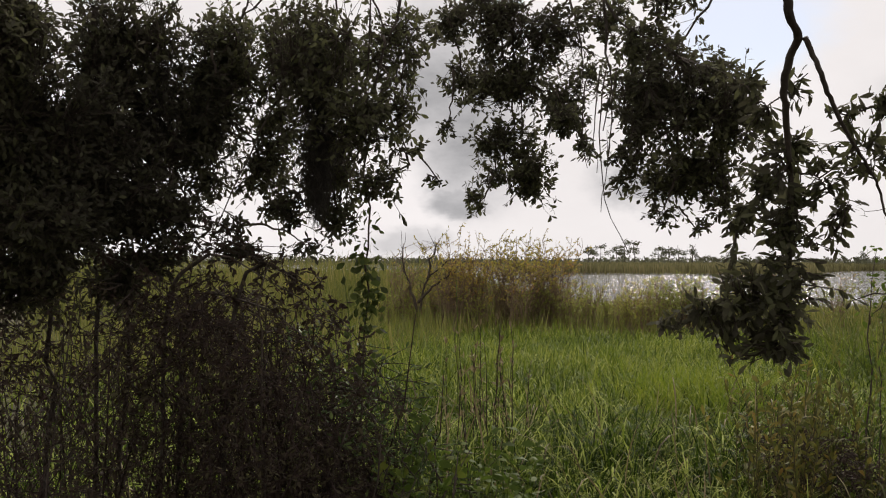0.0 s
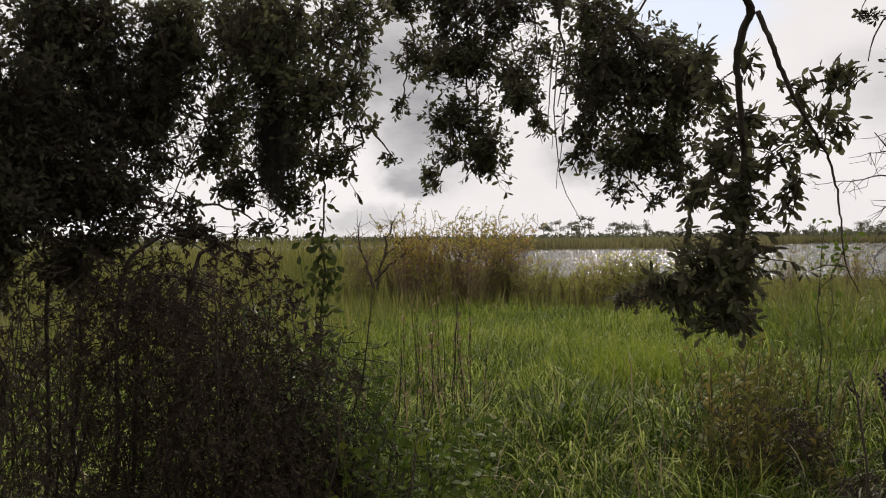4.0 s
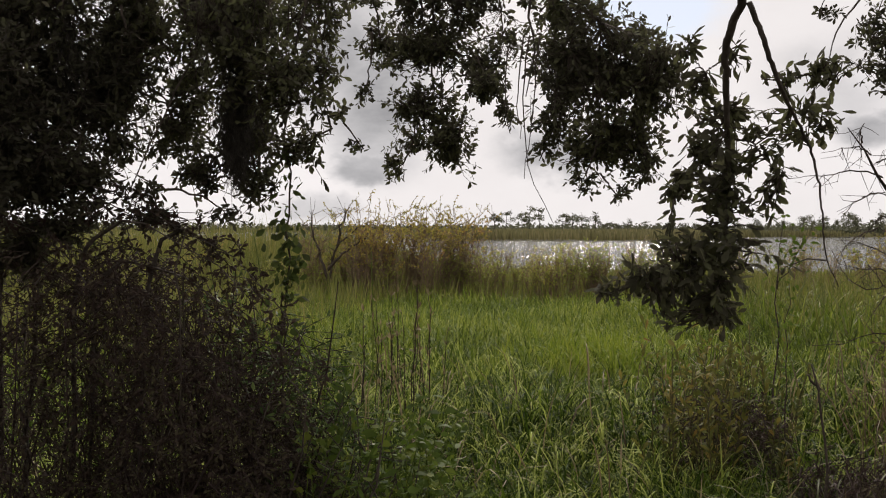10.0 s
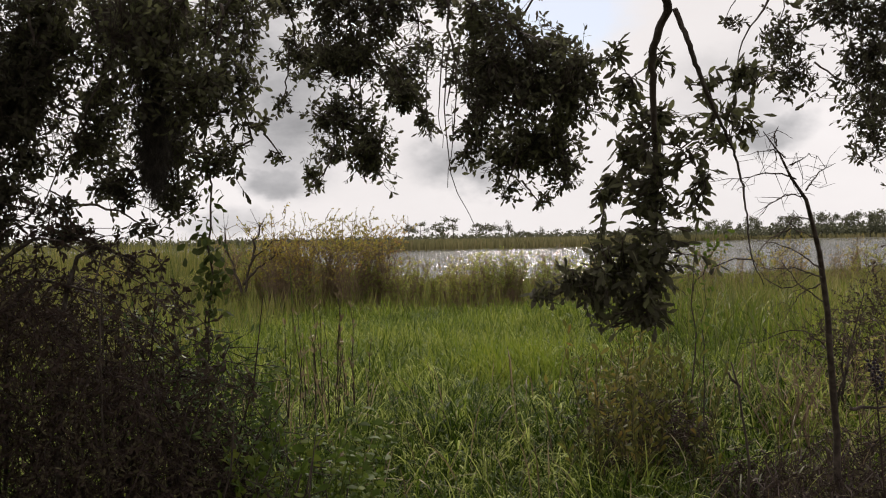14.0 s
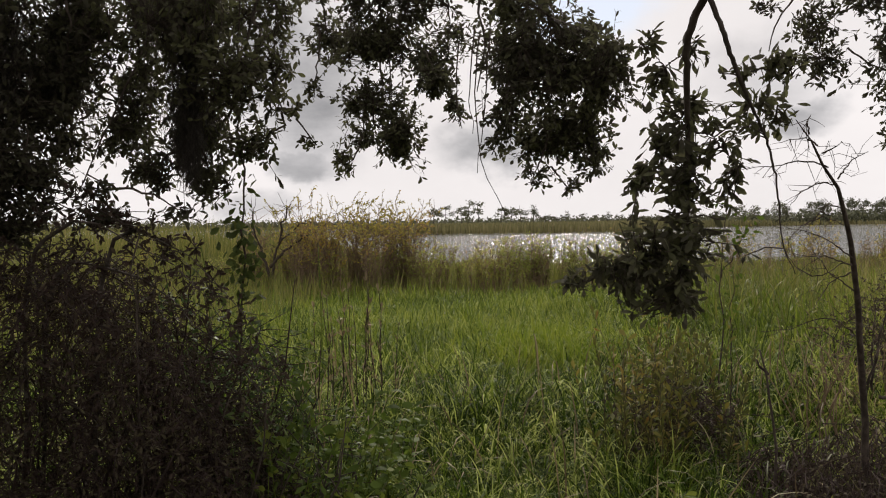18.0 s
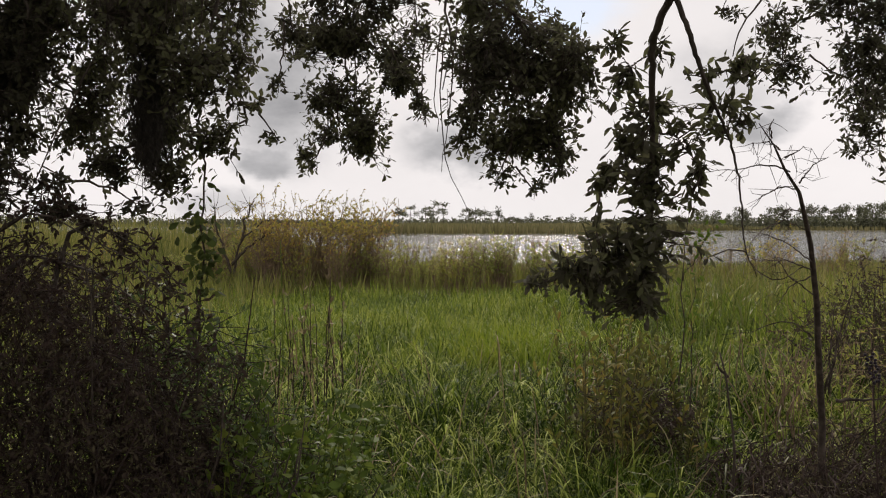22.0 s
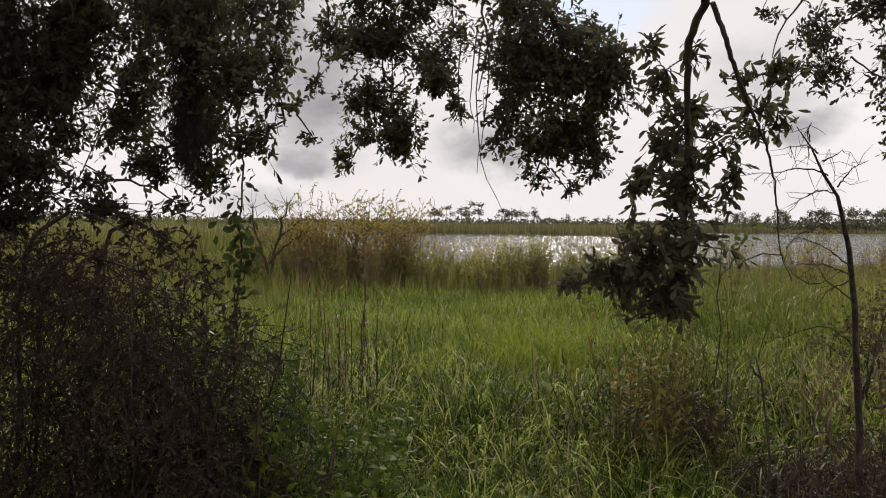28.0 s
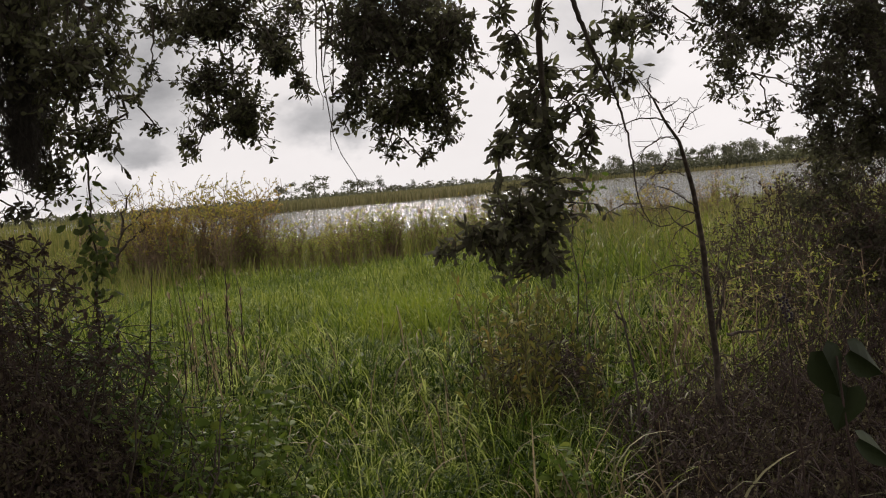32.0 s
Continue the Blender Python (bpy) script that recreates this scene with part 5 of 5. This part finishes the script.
for i in range(k):
    foot = top[i] * (1, 1, 0) + (rng.normal(0, 0.05), rng.normal(0, 0.05), 0.0)
    q = crooked(rng, smooth_line([foot, (top[i] + foot) / 2 + rng.normal(0, 0.03, 3), top[i]], 12), 0.012)
    ob = thing("vine", tuple(foot), "thin bare vine hanging from the oak into the undergrowth", "vine", "hanging vines")
    part("stem", mesh_of("stem", *tubes(q[None], np.full(12, rng.uniform(0.002, 0.0045)), 4), M_TWIG), ob)

# ---- vine, moss, weeds, dead wood ----
rng = np.random.default_rng(71)
for row in VINE:
    ob = thing("vine", tuple(row[-1][:2]) + (0.0,), "thin climbing vine with green heart-shaped leaves", "vine")
    q = crooked(rng, smooth_line(row, 26), 0.014)
    part("stem", mesh_of("stem", *tubes(q[None], np.linspace(0.004, 0.005, 26), 5), M_TWIG), ob)
    k = 170
    s = np.clip(np.where(rng.random(k) < 0.75, rng.normal(0.63, 0.055, k), rng.uniform(0.4, 0.8, k)), 0, 0.99)
    b = q[(s * 25).astype(int)]
    single_leaves(rng, ob, leaf_shapes(M_VINE_LEAF, 0.75, 3), b + rng.normal(0, 0.035, (k, 3)), rng.normal(0, 1, (k, 3)) + (0, 0, -0.5), rng.uniform(0.03, 0.056, k))


def moss(x, y, z, wide, long, n, seed):
    """A beard of short curly strands, thick in the middle and thin at its end."""
    rng = np.random.default_rng(seed)
    ob = thing("hanging_moss", (x, y, z), "grey-brown beard of moss hanging from the oak", "moss", "moss beards")
    s = rng.random(n) ** 1.2
    r = wide * np.interp(s, [0, 0.25, 0.6, 1.0], [0.5, 1.0, 0.8, 0.3])
    p = np.stack([x + rng.normal(0, 1, n) * r, y + rng.normal(0, 1, n) * r, z - s * long], 1)
    L = rng.uniform(0.04, 0.11, n)
    rows = [p]
    for i in range(1, 5):
        rows.append(rows[-1] + np.stack([rng.normal(0, 0.011, n), rng.normal(0, 0.011, n), -L / 4], 1))
    rows = np.stack(rows, 1)
    for i in range(5):
        mine = rows[(s >= i / 5) & (s <= (i + 1) / 5)]
        if len(mine):
            part("tuft", mesh_of("tuft", *tubes(mine, np.array([0.0014, 0.0014, 0.0012, 0.001, 0.0007]), 3), M_MOSS), ob, kind="stuff")


moss(-1.29, 4.2, 2.55, 0.055, 0.6, 1500, 1)
moss(-1.30, 4.2, 2.25, 0.05, 0.42, 900, 2)
moss(-2.05, 4.1, 2.6, 0.06, 0.8, 500, 4)

for foot, tip in WEEDS + [((f[0] + 0.07, f[1] + 0.35, f[2]), (p_[0] + rng.normal(0.05, 0.05), p_[1] + 0.35, p_[2] * rng.uniform(0.75, 0.95))) for f, p_ in WEEDS]:
    ob = thing("weed_stalk", (foot[0], foot[1], 0.0), "thin dark dried weed stalk standing in the grass", "weed", "dried weed stalks")
    q = crooked(rng, smooth_line([(foot[0], foot[1], 0.0), tip], 8), 0.007)
    part("stem", mesh_of("stem", *tubes(q[None], np.linspace(0.0045, 0.0022, 8), 5), M_DARKSTEM), ob)
    k = 16
    b = q[rng.integers(3, 8, k)]
    part("seed_head", mesh_of("seed_head", *leaves(rng, b, rng.normal(0, 0.5, (k, 3)) + (0, 0, 1), rng.uniform(0.03, 0.07, k), 0.25), M_DRY), ob, kind="stuff")
for foot, tip in REEDL:
    ob = thing("reed", (foot[0], foot[1], 0.0), "tall green reed spike", "reed", "reed spikes")
    part("stem", mesh_of("stem", *tubes(smooth_line([(foot[0], foot[1], 0.0), foot, tip], 6)[None], np.linspace(0.008, 0.003, 6), 4), M_HERB), ob)

ob = thing("dead_sapling", (1.74, 4.5, 0.0), "leaning dead sapling with bare grey-brown branches", "tree")
for i, row in enumerate(DEAD + DEAD_TWIGS + SIDE_STEMS):
    row = [(1.74, 4.5, 0.0), (1.72, 4.48, 0.35)] + list(row) if i == 0 else row
    q = crooked(rng, smooth_line(row, 16), 0.0045 if i == 0 else 0.001 + 0.005 * float(np.linalg.norm(np.array(row[-1]) - row[0])))
    radii = np.interp(np.linspace(0, 1, 16), [0, 0.35, 0.6, 0.75, 0.85, 1], [0.018, 0.0155, 0.012, 0.009, 0.0058, 0.0016]) if i == 0 else np.linspace(0.009 if i == 10 else 0.0062 if i in (16, 17) else 0.0036, 0.001, 16)
    arm = part("trunk" if i == 0 else "branch", mesh_of("branch", *tubes(q[None], radii, 7), M_DEAD, True), ob)
    for j in range(9 if i else 4):
        b = q[rng.integers(3 if i else 11, 16)]
        e = b + unit(rng.normal(0, 1, 3) + (-0.4, 0, -0.7)) * rng.uniform(0.03, 0.12)
        part("twig", mesh_of("twig", *tubes(np.stack([b, (b + e) / 2 + rng.normal(0, 0.018, 3), e])[None], np.array([0.0014, 0.0011, 0.0006]), 3), M_DEAD), arm)
ob = thing("dead_plant", (1.35, 4.6, 0.0), "short dead forked stem sticking out of the grass", "stem")
for i, row in enumerate(STEM):
    part("stem" if i == 0 else "fork", mesh_of("stem", *tubes(crooked(rng, smooth_line(([(1.35, 4.6, 0.0)] if i == 0 else []) + list(row), 9), 0.004)[None], np.linspace(0.009, 0.004, 9), 6), M_TWIG), ob)


def herb(x, y, h, seed, shapes, label, group, stem_mat, rise=0.2):
    rng = np.random.default_rng(seed)
    ob = thing("herb", (x, y, 0.0), label, "weed", group)
    rows, at, way = [], [], []
    for i in range(5):
        tip = np.array([x, y, 0]) + (rng.normal(0, 0.12), rng.normal(0, 0.12), h * rng.uniform(0.7, 1.0))
        q = smooth_line([(x, y, 0), (np.array([x, y, 0]) + tip) / 2 + rng.normal(0, 0.03, 3), tip], 6)
        rows.append(q)
        for j in range(26):
            s = rng.uniform(0.25, 1.0) * 4.99
            at.append(q[int(s)] + (q[int(s) + 1] - q[int(s)]) * (s % 1))
            way.append(rng.normal(0, 1, 3) * (1, 1, 0.5) + (0, 0, rise))
    for q in rows:
        part("stem", mesh_of("stem", *tubes(q[None], np.linspace(0.0034, 0.0016, 6), 4), stem_mat), ob)
    single_leaves(rng, ob, shapes, at, way, rng.uniform(0.04, 0.075, len(at)))


HERB_LEAF, RUST_LEAF = leaf_shapes(M_HERB, 0.5), leaf_shapes(M_RUST_LEAF, 0.32)
for i, (x, y, h) in enumerate([(-0.72, 4.3, 0.95), (-0.55, 4.6, 0.8), (-0.85, 4.0, 0.75), (-0.62, 3.8, 0.6), (-0.4, 4.2, 0.55), (0.8, 4.0, 0.5), (-0.95, 4.5, 1.0), (-0.65, 5.0, 0.7), (-0.78, 4.8, 0.7), (-0.5, 4.9, 0.62), (-0.86, 4.4, 0.8)]):
    herb(x, y, h, 200 + i, HERB_LEAF, "bright green leafy weed at the edge of the thicket", "leafy weeds", M_HERB)
for i, (x, y, h) in enumerate([(0.80, 5.5, 0.98), (0.92, 5.7, 1.08), (1.05, 5.5, 1.0), (1.2, 5.8, 1.05), (0.98, 5.3, 0.9), (1.3, 5.5, 0.9), (1.42, 5.9, 0.95), (1.12, 6.1, 1.05), (0.88, 6.0, 1.0), (1.0, 5.9, 1.1), (0.72, 5.7, 0.85), (1.28, 6.1, 1.08), (0.95, 5.4, 1.0), (0.66, 3.5, 0.42)]):
    herb(x, y, h, 220 + i, RUST_LEAF, "upright weed with yellow and rusty drying leaves", "rusty weeds", M_STALK, 1.1)
ob = thing("sapling", (1.55, 6.5, 0.0), "slender sapling with yellow-green leaves near its top", "tree")
for row, r in (([(1.55, 6.5, 0.0), (1.56, 6.5, 0.83), (1.57, 6.5, 1.3), (1.61, 6.5, 1.68)], 0.009), ([(1.62, 6.5, 0.0), (1.63, 6.5, 0.7), (1.64, 6.5, 1.25)], 0.007), ([(1.57, 6.5, 1.2), (1.66, 6.45, 1.4), (1.74, 6.4, 1.55)], 0.004)):
    q = crooked(rng, smooth_line(row, 10), 0.008)
    part("stem", mesh_of("stem", *tubes(q[None], np.linspace(r, 0.002, 10), 5), M_TWIG), ob)
    k = 45
    single_leaves(rng, ob, HERB_LEAF, q[rng.integers(5, 10, k)] + rng.normal(0, 0.04, (k, 3)), rng.normal(0, 1, (k, 3)), rng.uniform(0.035, 0.06, k))


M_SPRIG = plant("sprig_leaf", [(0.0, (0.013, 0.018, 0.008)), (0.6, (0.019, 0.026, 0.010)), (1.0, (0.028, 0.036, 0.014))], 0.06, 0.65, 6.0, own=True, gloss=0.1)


# ---- a sprig close by, and a berry spike ----
ob = thing("leafy_sprig", (0.47, 1.06, 0.0), "broad dark-green leaves on a thin stalk close by", "weed")
q = crooked(rng, smooth_line([(0.47, 1.06, 0.0), (0.475, 1.06, 0.8), (0.46, 1.05, 1.30), (0.435, 1.04, 1.395)], 12), 0.004)
part("stem", mesh_of("stem", *tubes(q[None], np.linspace(0.0022, 0.0012, 12), 6), M_DARKSTEM), ob)


def broad_leaf(base, way_, side, size):
    """One heart-shaped leaf with a raised midrib and a turned-down rim."""
    d, e = Vector(way_).normalized(), Vector(side)
    e = (e - d * e.dot(d)).normalized()
    n = d.cross(e)
    bm = bmesh.new()
    rib = [bm.verts.new(Vector(base) + d * (size * s) + n * (0.06 * size * math.sin(3 * s))) for s in (0.0, 0.25, 0.5, 0.75, 1.0)]
    for sign in (-1, 1):
        rim = [bm.verts.new(Vector(base) + d * (size * s) + e * (sign * w * size) - n * (0.05 * size * (1 + s))) for s, w in ((-0.10, 0.22), (0.12, 0.42), (0.38, 0.44), (0.68, 0.27))]
        bm.faces.new((rib[0], rib[1], rim[1], rim[0]))
        bm.faces.new((rib[1], rib[2], rim[2], rim[1]))
        bm.faces.new((rib[2], rib[3], rim[3], rim[2]))
        bm.faces.new((rib[3], rib[4], rim[3]))
    me = bpy.data.meshes.new("leaf")
    bm.to_mesh(me)
    bm.free()
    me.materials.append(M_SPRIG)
    for f in me.polygons:
        f.use_smooth = True
    return me


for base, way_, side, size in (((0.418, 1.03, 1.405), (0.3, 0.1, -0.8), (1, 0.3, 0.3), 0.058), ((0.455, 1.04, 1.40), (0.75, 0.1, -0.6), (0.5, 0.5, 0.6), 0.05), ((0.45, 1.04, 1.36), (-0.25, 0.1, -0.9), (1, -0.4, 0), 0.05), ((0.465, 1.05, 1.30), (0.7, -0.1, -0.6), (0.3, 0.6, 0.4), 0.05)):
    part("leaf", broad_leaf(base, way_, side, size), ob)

ob = thing("berry_spike", (0.46, 1.16, 0.0), "drooping spike of dark ripe berries on a thin dark stalk", "weed")
q = smooth_line([(0.46, 1.16, 0.0), (0.465, 1.16, 0.7), (0.45, 1.15, 1.36), (0.431, 1.137, 1.457)], 10)
part("stem", mesh_of("stem", *tubes(q[None], np.linspace(0.003, 0.0008, 10), 5), M_DARKSTEM), ob)
ball = bmesh.new()
bmesh.ops.create_icosphere(ball, subdivisions=2, radius=0.0019)
berry = bpy.data.meshes.new("berry")
ball.to_mesh(berry)
ball.free()
berry.materials.append(M_BERRY)
for i in range(26):
    s = i / 25
    b = part("berry", berry, ob)
    w = i * 2.4
    r = 0.0046 * (1.1 - 0.5 * abs(s - 0.4))
    b.location = Vector((0.429 + 0.009 * s + r * math.cos(w), 1.138 + r * math.sin(w), 1.452 - 0.031 * s)) - BASES[ob]
